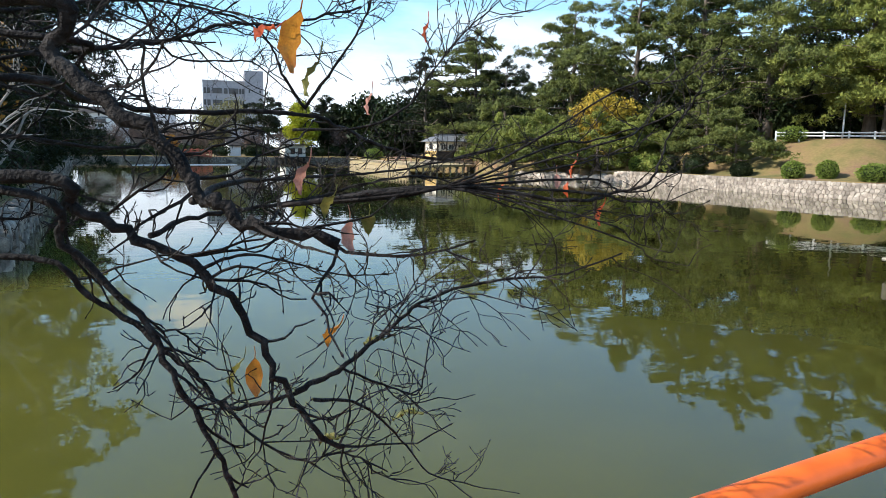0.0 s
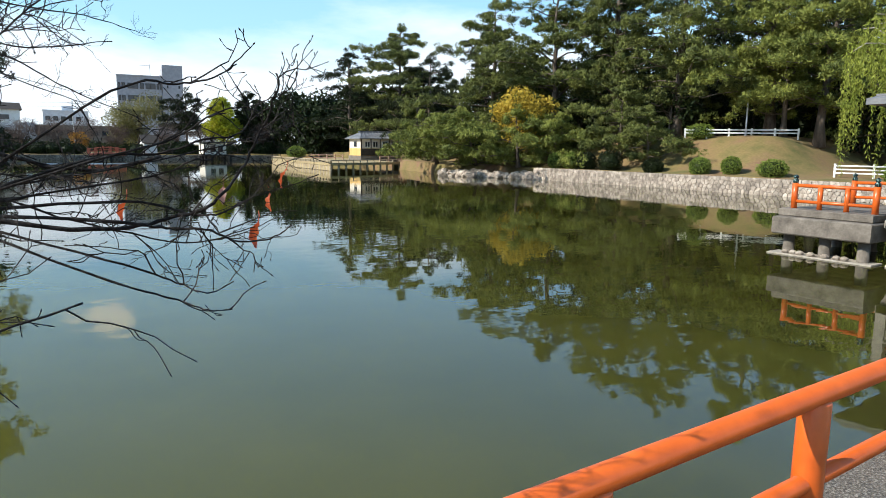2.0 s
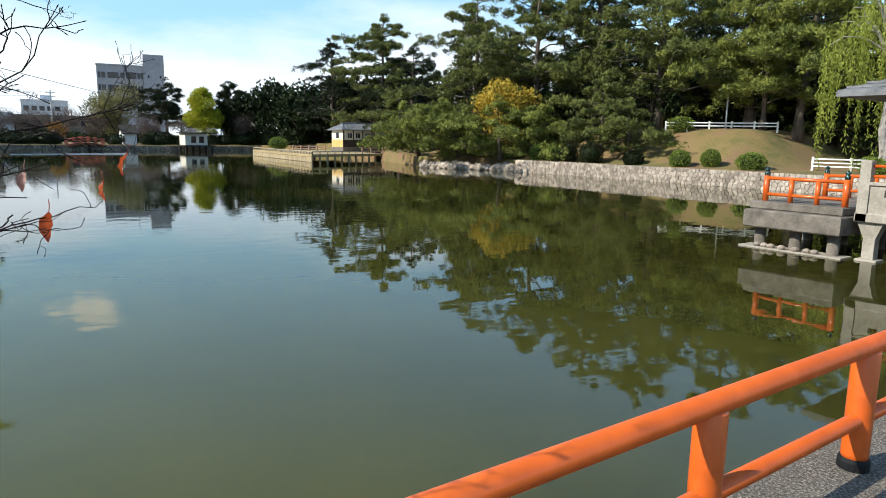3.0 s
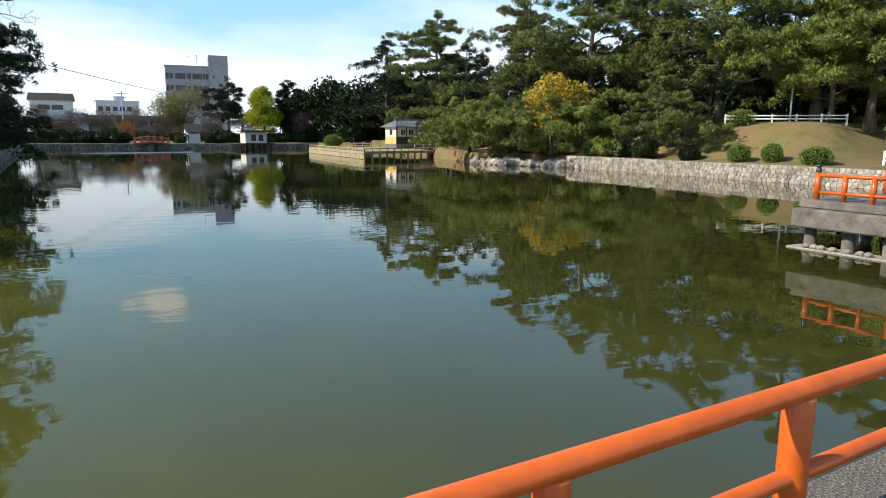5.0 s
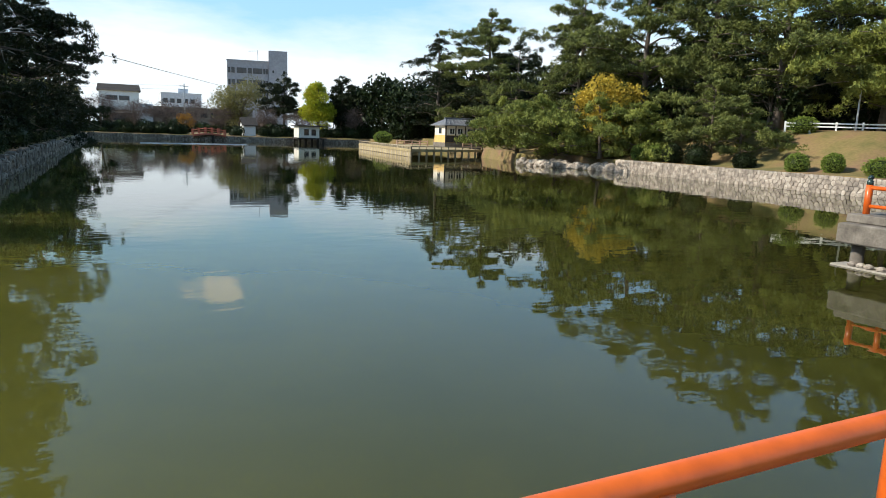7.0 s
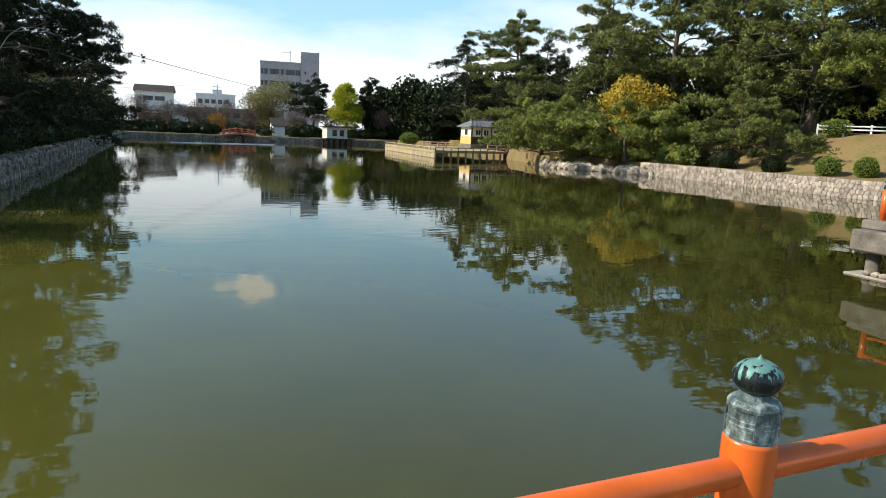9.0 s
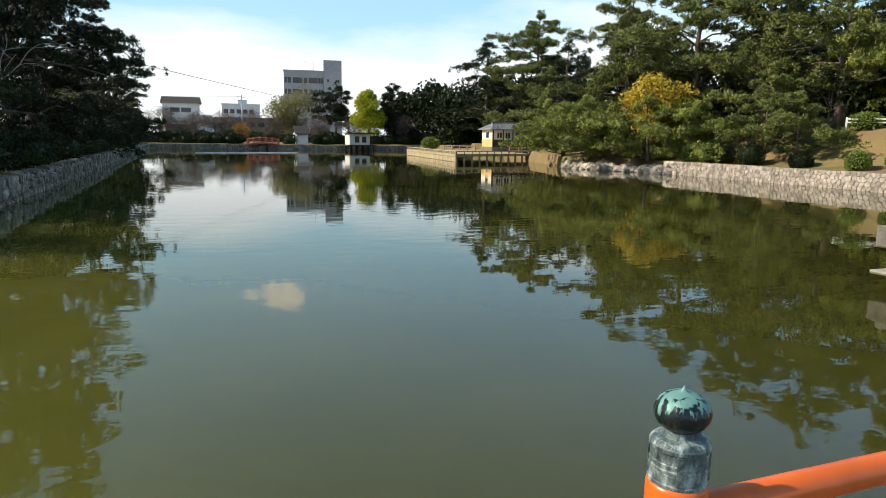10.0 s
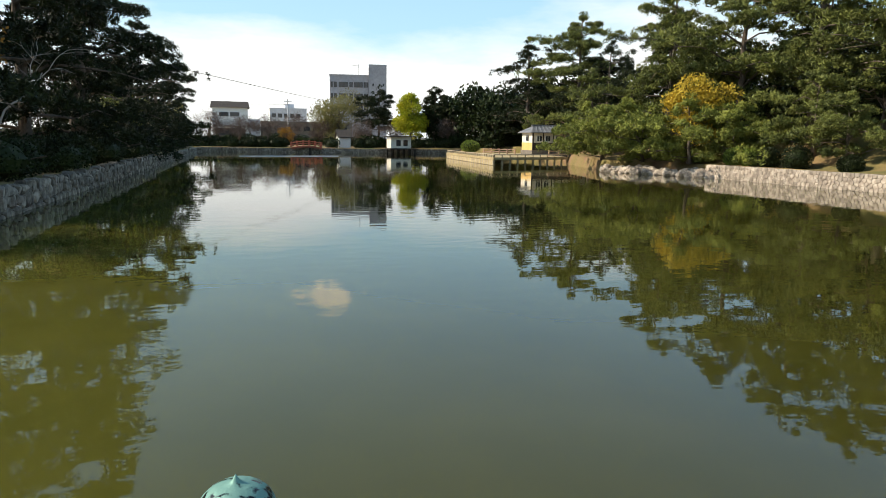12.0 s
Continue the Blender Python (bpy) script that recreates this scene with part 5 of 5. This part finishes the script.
part("balcony", Geo().box((0.1, -1.0, 4.45), (8.4, -0.004, 4.62)), M_DARK, h)
part("lower_window", Geo().box((0.6, -0.12, 1.2), (7.8, -0.01, 4.0)), M_GLASS, h)
pale = building("pale_office", pose(12.8, 230.0, 0.5), (12.0, 12, 11.2), "pale blue-white office block beyond the park", M_BLDG_LT, 3, [(0.6 + i * 2.0, 1.9 + i * 2.0) for i in range(5)], 8.4, 3.2, 1.3)
part("roof_house", Geo().box((5.2, 3, 11.56), (8.2, 8, 13.0)), M_BLDG_LT, pale)
building("low_building", pose(8.5, 176.0, 0.5), (23, 10, 5.6), "long low brown-grey building with dark windows", M_CONC, 1, [(0.8 + i * 2.4, 2.4 + i * 2.4) for i in range(9)], 3.6, 3, 1.2)
building("low_house", pose(-30.0, 175.0, 0.5), (20, 10, 6.0), "low pale house beyond the park", M_BLDG_LT, 1, [(1 + i * 3.0, 2.6 + i * 3.0) for i in range(6)], 3.6, 3, 1.3)
p = thing("utility_pole", pose(14.0, 160.0, 0.8), "grey concrete utility pole with cross arms", "pole")
part("pole", Geo().tube([(0, 0, -0.3), (0, 0, 10.4)], [0.17, 0.11], 8), M_METAL, p)
for z in (9.0, 9.8):
    part("cross_arm", Geo().box((-0.9, -0.06, z), (0.9, 0.06, z + 0.12)), M_METAL, p)


def wire(p, q, sag, r):
    p, q = Vector(p), Vector(q)
    pts = [p.lerp(q, i / 16) - Vector((0, 0, sag * 4 * (i / 16) * (1 - i / 16))) for i in range(17)]
    solid("overhead_wire", Geo().tube(pts, r, 4), M_DARK, "thin dark overhead wire against the sky", "wire", "overhead wires")


wire((-9.0, 42.0, 8.2), (60.0, 268.0, 13.4), 0.6, 0.034)
for z in (9.1, 9.9):
    wire((-60.0, 165.0, z + 1), (14.0, 160.0, z + 0.9), 0.8, 0.02)
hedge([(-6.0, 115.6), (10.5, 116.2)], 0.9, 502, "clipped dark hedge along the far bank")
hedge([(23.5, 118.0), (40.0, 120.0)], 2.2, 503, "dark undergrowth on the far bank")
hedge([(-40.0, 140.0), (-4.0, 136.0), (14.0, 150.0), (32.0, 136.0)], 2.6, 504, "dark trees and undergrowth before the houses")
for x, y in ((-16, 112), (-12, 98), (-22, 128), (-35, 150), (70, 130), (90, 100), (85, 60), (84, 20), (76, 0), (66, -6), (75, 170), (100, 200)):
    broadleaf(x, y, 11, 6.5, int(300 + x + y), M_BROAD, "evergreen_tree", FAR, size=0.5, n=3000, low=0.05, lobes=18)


# ---- bare cherry tree that reaches over the railing ----
CH = np.random.default_rng(77)
cherry = thing("cherry_tree", pose(0, 0, 0), "nearly bare cherry tree with a few red autumn leaves", "tree")
twig_geo, bud_geo = Geo(), Geo()


def smooth_path(p, k=6):
    """A Catmull-Rom line through the points."""
    p = [Vector(q) for q in p]
    p = [p[0] * 2 - p[1]] + p + [p[-1] * 2 - p[-2]]
    out = []
    for i in range(1, len(p) - 2):
        a, b, c, d = p[i - 1:i + 3]
        for s in range(k):
            t = s / k
            out.append(0.5 * (2 * b + (c - a) * t + (2 * a - 5 * b + 4 * c - d) * t * t + (3 * b - a - 3 * c + d) * t ** 3))
    out.append(p[-2])
    return out


def twig(p, way, length, r, depth):
    pts, n = [p.copy()], 6
    w = way.normalized()
    lift = Vector((0, 0, CH.uniform(-0.10, 0.34)))
    for i in range(n):
        w = (w + Vector(CH.normal(size=3)) * 0.25 + lift * 0.28).normalized()
        pts.append(pts[-1] + w * (length / n))
    twig_geo.tube(pts, list(np.linspace(r, max(0.0009, r * 0.45), n + 1)), 3, cap=False)
    if depth < 2:
        for i in range(1, n):
            if CH.random() < (0.45 if depth == 0 else 0.25):
                side = Vector(CH.normal(size=3))
                twig(pts[i], w + side * 0.75 + Vector((0, 0, 0.1)), length * CH.uniform(0.28, 0.6), r * 0.62, depth + 1)
    q = pts[-1]
    bud_geo.tube([q, q + w * 0.004, q + w * 0.009], [r * 0.5, max(0.0015, r * 0.7), 0.0003], 4, cap=False)


def limb(points, r0, r1, twigs):
    path = smooth_path(points)
    path = [q + Vector(CH.normal(size=3)) * min(0.004, r0 * 0.3) for q in path]
    n = len(path)
    radii = [(r0 + (r1 - r0) * (i / (n - 1)) ** 0.8) * (1 + 0.10 * math.sin(i * 2.3) + CH.uniform(-0.06, 0.10)) for i in range(n)]
    part("limb", Geo().tube(path, radii, 9), M_CHERRY, cherry, smooth=True)
    for _ in range(twigs):
        i = int(CH.integers(max(1, n // 4), n))
        d = (path[min(i + 1, n - 1)] - path[i - 1]).normalized()
        side = Vector(CH.normal(size=3))
        twig(path[i], d * 0.9 + side * 0.8 + Vector((0.15, 0, 0.12)), CH.uniform(0.06, 0.23), max(0.0018, min(0.0032, radii[i] * 0.55)), 0)


trunk_pts = [(-8.8, 2.0, 0.7), (-8.3, 1.9, 1.5), (-6.4, 1.7, 2.0), (-5.0, 1.4, 2.35), (-3.9, 1.25, 2.5), (-3.3, 1.2, 2.6)]
part("trunk", Geo().tube(smooth_path(trunk_pts), list(np.linspace(0.19, 0.035, 31)), 14), M_CHERRY, cherry, smooth=True)
limb([(-3.30, 1.20, 2.60), (-2.21, 0.30, 2.67), (-2.13, 0.26, 2.59), (-2.07, 0.20, 2.52), (-2.00, 0.16, 2.46), (-1.96, 0.12, 2.40), (-1.90, 0.08, 2.36), (-1.79, 0.05, 2.34)], 0.0136, 0.0075, 14)
limb([(-3.30, 1.25, 2.50), (-2.29, 1.00, 2.61), (-2.09, 1.15, 2.58), (-1.88, 1.25, 2.56), (-1.47, 1.32, 2.57), (-1.27, 1.30, 2.50), (-1.04, 1.25, 2.43), (-0.80, 1.20, 2.47)], 0.0109, 0.0045, 23)
limb([(-3.30, 1.20, 2.45), (-2.24, 0.40, 2.42), (-2.12, 0.36, 2.37), (-2.01, 0.32, 2.31), (-1.90, 0.30, 2.22), (-1.84, 0.27, 2.10), (-1.79, 0.25, 2.01), (-1.72, 0.25, 1.93)], 0.0122, 0.0045, 19)
limb([(-3.30, 1.20, 2.40), (-2.25, 0.50, 2.39), (-2.14, 0.46, 2.30), (-2.03, 0.42, 2.17), (-1.98, 0.38, 2.06), (-1.93, 0.35, 1.95), (-1.89, 0.33, 1.83)], 0.0088, 0.0045, 14)
limb([(-3.30, 1.20, 2.20), (-2.28, 0.70, 2.25), (-2.11, 0.65, 2.17), (-2.00, 0.60, 2.08), (-1.93, 0.56, 2.01), (-1.87, 0.50, 1.95), (-1.79, 0.30, 2.03)], 0.0075, 0.0037, 14)
limb([(-1.80, 0.26, 2.05), (-1.72, 0.28, 2.07), (-1.62, 0.30, 2.12), (-1.54, 0.31, 2.17), (-1.40, 0.27, 2.21), (-1.28, 0.22, 2.22), (-1.14, 0.19, 2.26)], 0.0054, 0.0016, 30)
limb([(-2.00, 0.50, 2.30), (-1.92, 0.60, 2.32), (-1.78, 0.68, 2.33), (-1.63, 0.75, 2.34), (-1.44, 0.80, 2.38), (-1.26, 0.82, 2.39), (-1.09, 0.80, 2.33), (-0.84, 0.79, 2.26), (-0.67, 0.79, 2.29)], 0.0058, 0.0014, 41)
limb([(-1.97, 0.14, 2.39), (-1.88, 0.40, 2.40), (-1.65, 0.80, 2.39), (-1.31, 1.10, 2.39), (-0.98, 1.20, 2.43), (-0.64, 1.25, 2.50), (-0.36, 1.25, 2.58)], 0.0061, 0.0015, 41)
limb([(-3.30, 1.20, 2.75), (-2.18, 0.50, 2.64), (-2.10, 0.55, 2.63), (-2.01, 0.60, 2.65), (-1.91, 0.62, 2.68), (-1.83, 0.62, 2.71), (-1.70, 0.60, 2.72), (-1.55, 0.60, 2.77)], 0.0068, 0.0023, 21)
limb([(-1.46, 1.32, 2.59), (-1.53, 1.30, 2.68), (-1.57, 1.28, 2.76), (-1.64, 1.25, 2.84)], 0.0054, 0.0023, 10)
limb([(-1.46, 1.32, 2.59), (-1.39, 1.20, 2.73), (-1.35, 1.10, 2.83), (-1.35, 1.00, 2.90)], 0.0054, 0.0023, 12)
limb([(-1.62, 0.90, 2.51), (-1.45, 0.85, 2.52), (-1.33, 0.82, 2.58), (-1.26, 0.80, 2.68), (-1.16, 0.80, 2.79), (-1.07, 0.78, 2.87)], 0.0041, 0.0015, 30)
limb([(-1.77, 0.26, 2.03), (-1.67, 0.30, 1.99), (-1.57, 0.36, 1.89), (-1.46, 0.42, 1.75), (-1.34, 0.45, 1.68)], 0.0034, 0.0014, 10)
limb([(-1.88, 0.50, 1.96), (-1.84, 0.42, 1.91), (-1.76, 0.36, 1.87), (-1.70, 0.30, 1.90), (-1.61, 0.30, 1.84)], 0.0034, 0.0015, 14)
limb([(-1.71, 0.28, 2.07), (-1.62, 0.30, 2.02), (-1.55, 0.30, 1.99), (-1.53, 0.30, 2.04)], 0.0027, 0.0012, 7)
limb([(-1.94, 0.30, 2.27), (-1.86, 0.35, 2.28), (-1.73, 0.50, 2.23), (-1.60, 0.60, 2.18), (-1.48, 0.60, 2.17)], 0.0031, 0.0014, 14)
# finer branches further out over the railing
limb([(-1.70, 0.72, 2.33), (-1.38, 0.52, 2.38), (-1.09, 0.41, 2.35), (-0.96, 0.44, 2.36), (-0.89, 0.38, 2.39), (-0.83, 0.40, 2.44), (-0.78, 0.42, 2.51), (-0.75, 0.36, 2.62), (-0.74, 0.38, 2.66)], 0.0055, 0.0016, 5)
limb([(-1.70, 0.72, 2.33), (-1.38, 0.52, 2.38), (-1.06, 0.31, 2.60), (-0.95, 0.33, 2.62), (-0.90, 0.28, 2.63), (-0.85, 0.29, 2.66)], 0.0030, 0.0012, 3)
limb([(-1.70, 0.72, 2.33), (-1.38, 0.52, 2.38), (-1.07, 0.31, 2.49), (-0.96, 0.34, 2.52), (-0.91, 0.28, 2.56), (-0.87, 0.31, 2.57)], 0.0030, 0.0013, 3)
limb([(-1.70, 0.72, 2.33), (-1.38, 0.52, 2.38), (-1.08, 0.36, 2.37), (-0.97, 0.38, 2.35), (-0.91, 0.33, 2.35), (-0.84, 0.35, 2.32), (-0.77, 0.36, 2.32), (-0.74, 0.31, 2.35)], 0.0042, 0.0012, 5)
limb([(-1.70, 0.72, 2.33), (-1.38, 0.52, 2.38), (-1.04, 0.43, 2.40), (-0.91, 0.45, 2.37), (-0.87, 0.40, 2.37), (-0.79, 0.42, 2.40), (-0.71, 0.43, 2.42), (-0.66, 0.36, 2.45)], 0.0038, 0.0010, 4)
limb([(-1.70, 0.72, 2.33), (-1.38, 0.52, 2.38), (-1.09, 0.30, 2.31), (-0.98, 0.32, 2.26), (-0.93, 0.26, 2.24), (-0.87, 0.29, 2.25)], 0.0030, 0.0010, 3)
limb([(-1.70, 0.72, 2.33), (-1.38, 0.52, 2.38), (-1.09, 0.25, 2.28), (-0.98, 0.27, 2.23), (-0.94, 0.21, 2.22), (-0.89, 0.23, 2.21)], 0.0030, 0.0010, 3)
limb([(-1.70, 0.72, 2.33), (-1.38, 0.52, 2.38), (-1.08, 0.51, 2.48), (-0.95, 0.54, 2.49), (-0.87, 0.48, 2.52), (-0.78, 0.50, 2.54), (-0.73, 0.51, 2.62)], 0.0040, 0.0012, 4)
limb([(-1.70, 0.72, 2.33), (-1.38, 0.52, 2.38), (-1.08, 0.46, 2.43), (-0.95, 0.49, 2.45), (-0.90, 0.44, 2.48), (-0.86, 0.46, 2.48), (-0.81, 0.48, 2.53)], 0.0030, 0.0012, 3)
# a second layer of branches further back over the bank
for i in range(20):
    y = 1.5 + 0.17 * i
    q = Vector((-3.3, 1.2, 2.3 + 0.06 * i))
    e = Vector((-2.0 + 0.34 * (i % 4) + 0.045 * i, y + 0.3, 2.25 + 0.088 * ((i * 7) % 20)))
    mid = [q.lerp(e, f) + Vector((0, 0, 0.12 * math.sin(i * 2.2) * math.sin(math.pi * f))) + Vector(CH.normal(size=3)) * 0.055 for f in (0.2, 0.4, 0.55, 0.7, 0.85)]
    limb([q] + mid + [e], 0.010, 0.0026, 26)
tagged(part("twig_growth", twig_geo, M_CHERRY, cherry, "fine bare grey-brown twigs"), kind="stuff")
tagged(part("bud_growth", bud_geo, M_CHERRY, cherry, "small dark winter buds"), kind="stuff")
M_LEAF_RED = mat("red leaf", ((0.42, 0.045, 0.02), (0.55, 0.11, 0.03)), scale=40, rough=0.45, translucent=0.35)
M_LEAF_PINK = mat("dull pink leaf", ((0.34, 0.14, 0.10), (0.46, 0.22, 0.16)), scale=40, rough=0.5, translucent=0.3)
M_LEAF_GREEN = mat("olive leaf", ((0.10, 0.10, 0.02), (0.22, 0.20, 0.05)), scale=40, rough=0.5, translucent=0.3)
M_LEAF_ORANGE = mat("orange leaf", ((0.50, 0.15, 0.015), (0.62, 0.26, 0.03)), scale=40, rough=0.45, translucent=0.35)


def hanging_leaf(x, y, z, length, turn, tilt, material, hang=-1.0):
    """A folded cherry leaf with a stalk; the tip points down the local -z when it hangs."""
    g = Geo()
    n = 9
    pts = []
    for i in range(n):
        t = i / (n - 1)
        w = 0.23 * length * math.sin(math.pi * min(1, t * 0.98 + 0.01)) ** 0.8 * (1.1 - 0.35 * t)
        curl = 0.16 * length * math.sin(t * 2.6)
        for s in (-1, -0.5, 0, 0.5, 1):
            pts.append((w * s, curl + abs(s) * w * 0.45 + 0.004 * math.sin(t * 17 + s * 3), -t * length))
    fs = [(i * 5 + j, i * 5 + j + 1, i * 5 + 6 + j, i * 5 + 5 + j) for i in range(n - 1) for j in range(4)]
    g.add(pts, fs)
    g.tube([(0, 0.001, 0.03), (0.002, 0.0, 0.015), (0, 0, 0)], 0.0011, 5)
    part("leaf", g, material, cherry, at=pose(x, y, z, tilt, 0, turn), smooth=True)


for a in [(-0.65, 0.79, 2.305, 0.075, 20, 6, M_LEAF_RED), (-0.39, 1.25, 2.43, 0.07, 60, 10, M_LEAF_RED), (-0.47, 1.2, 2.35, 0.06, 100, -8, M_LEAF_RED), (-0.96, 0.9, 2.365, 0.055, 40, 12, M_LEAF_RED),
          (-0.68, 1.0, 2.39, 0.055, 150, 14, M_LEAF_PINK), (-1.70, 0.5, 2.435, 0.07, 30, 16, M_LEAF_PINK), (-1.61, 0.61, 2.36, 0.07, 10, 35, M_LEAF_GREEN), (-1.62, 0.48, 2.32, 0.075, 15, -12, M_LEAF_PINK),
          (-1.59, 0.45, 2.33, 0.07, -20, 40, M_LEAF_GREEN), (-1.83, 0.1, 2.65, 0.085, 20, 10, M_LEAF_ORANGE), (-1.86, 0.12, 2.625, 0.05, 130, 60, M_LEAF_RED), (-1.80, 0.12, 2.585, 0.05, 70, 15, M_LEAF_GREEN),
          (-1.28, 0.8, 2.795, 0.05, 45, 0, M_LEAF_RED), (-1.44, 0.8, 2.605, 0.055, 80, 5, M_LEAF_PINK), (-1.76, 0.77, 1.955, 0.10, 0, -10, M_LEAF_ORANGE), (-1.79, 0.75, 1.965, 0.095, 60, 12, M_LEAF_GREEN),
          (-1.71, 0.3, 2.145, 0.06, 15, 35, M_LEAF_ORANGE), (-1.42, 0.53, 1.84, 0.075, 60, 70, M_LEAF_GREEN), (-1.73, 0.25, 1.955, 0.05, 30, 60, M_LEAF_GREEN), (-1.62, 0.3, 2.11, 0.04, 80, 75, M_LEAF_GREEN)]:
    hanging_leaf(*a)

# evergreens on the near bank that shade this end of the water
for i, (x, y, h, r) in enumerate(((-8.6, 17.4, 7.0, 2.8), (-12.8, 11.5, 4.8, 3.0))):
    broadleaf(x, y, h, r, 400 + i, M_BROAD, "evergreen_tree", "dark green evergreen tree on the near bank", size=0.18, n=5600, low=0.05, lobes=22)


def bare_tree(x, y, h, seed):
    """A pale leafless tree with spreading limbs."""
    rng = np.random.default_rng(seed)
    root = thing("bare_tree", pose(x, y, 0.75), "pale leafless tree leaning from the bank", "tree", group="bare trees on the bank")
    g = Geo()

    def grow(p, w, ln, r, depth):
        pts = [p.copy()]
        for i in range(6):
            w = (w + Vector(rng.normal(size=3)) * 0.16 + Vector((0.02, 0, -0.03 if depth > 1 else 0.03))).normalized()
            pts.append(pts[-1] + w * ln / 6)
        g.tube(pts, list(np.linspace(r, r * 0.45, 7)), 6)
        if depth < 4:
            for i in range(2, 7):
                if rng.random() < 0.62:
                    side = Vector(rng.normal(size=3))
                    side.z *= 0.5
                    grow(pts[i], (w + side * 0.75), ln * rng.uniform(0.5, 0.75), r * 0.5, depth + 1)

    grow(Vector((0, 0, 0)), Vector((0.25, -0.1, 1)), h * 0.5, 0.07, 0)
    part("trunk", g, M_GREYBARK, root, smooth=True)


bare_tree(-4.9, 22.5, 5.6, 601)
bare_tree(-5.0, 18.6, 5.0, 602)
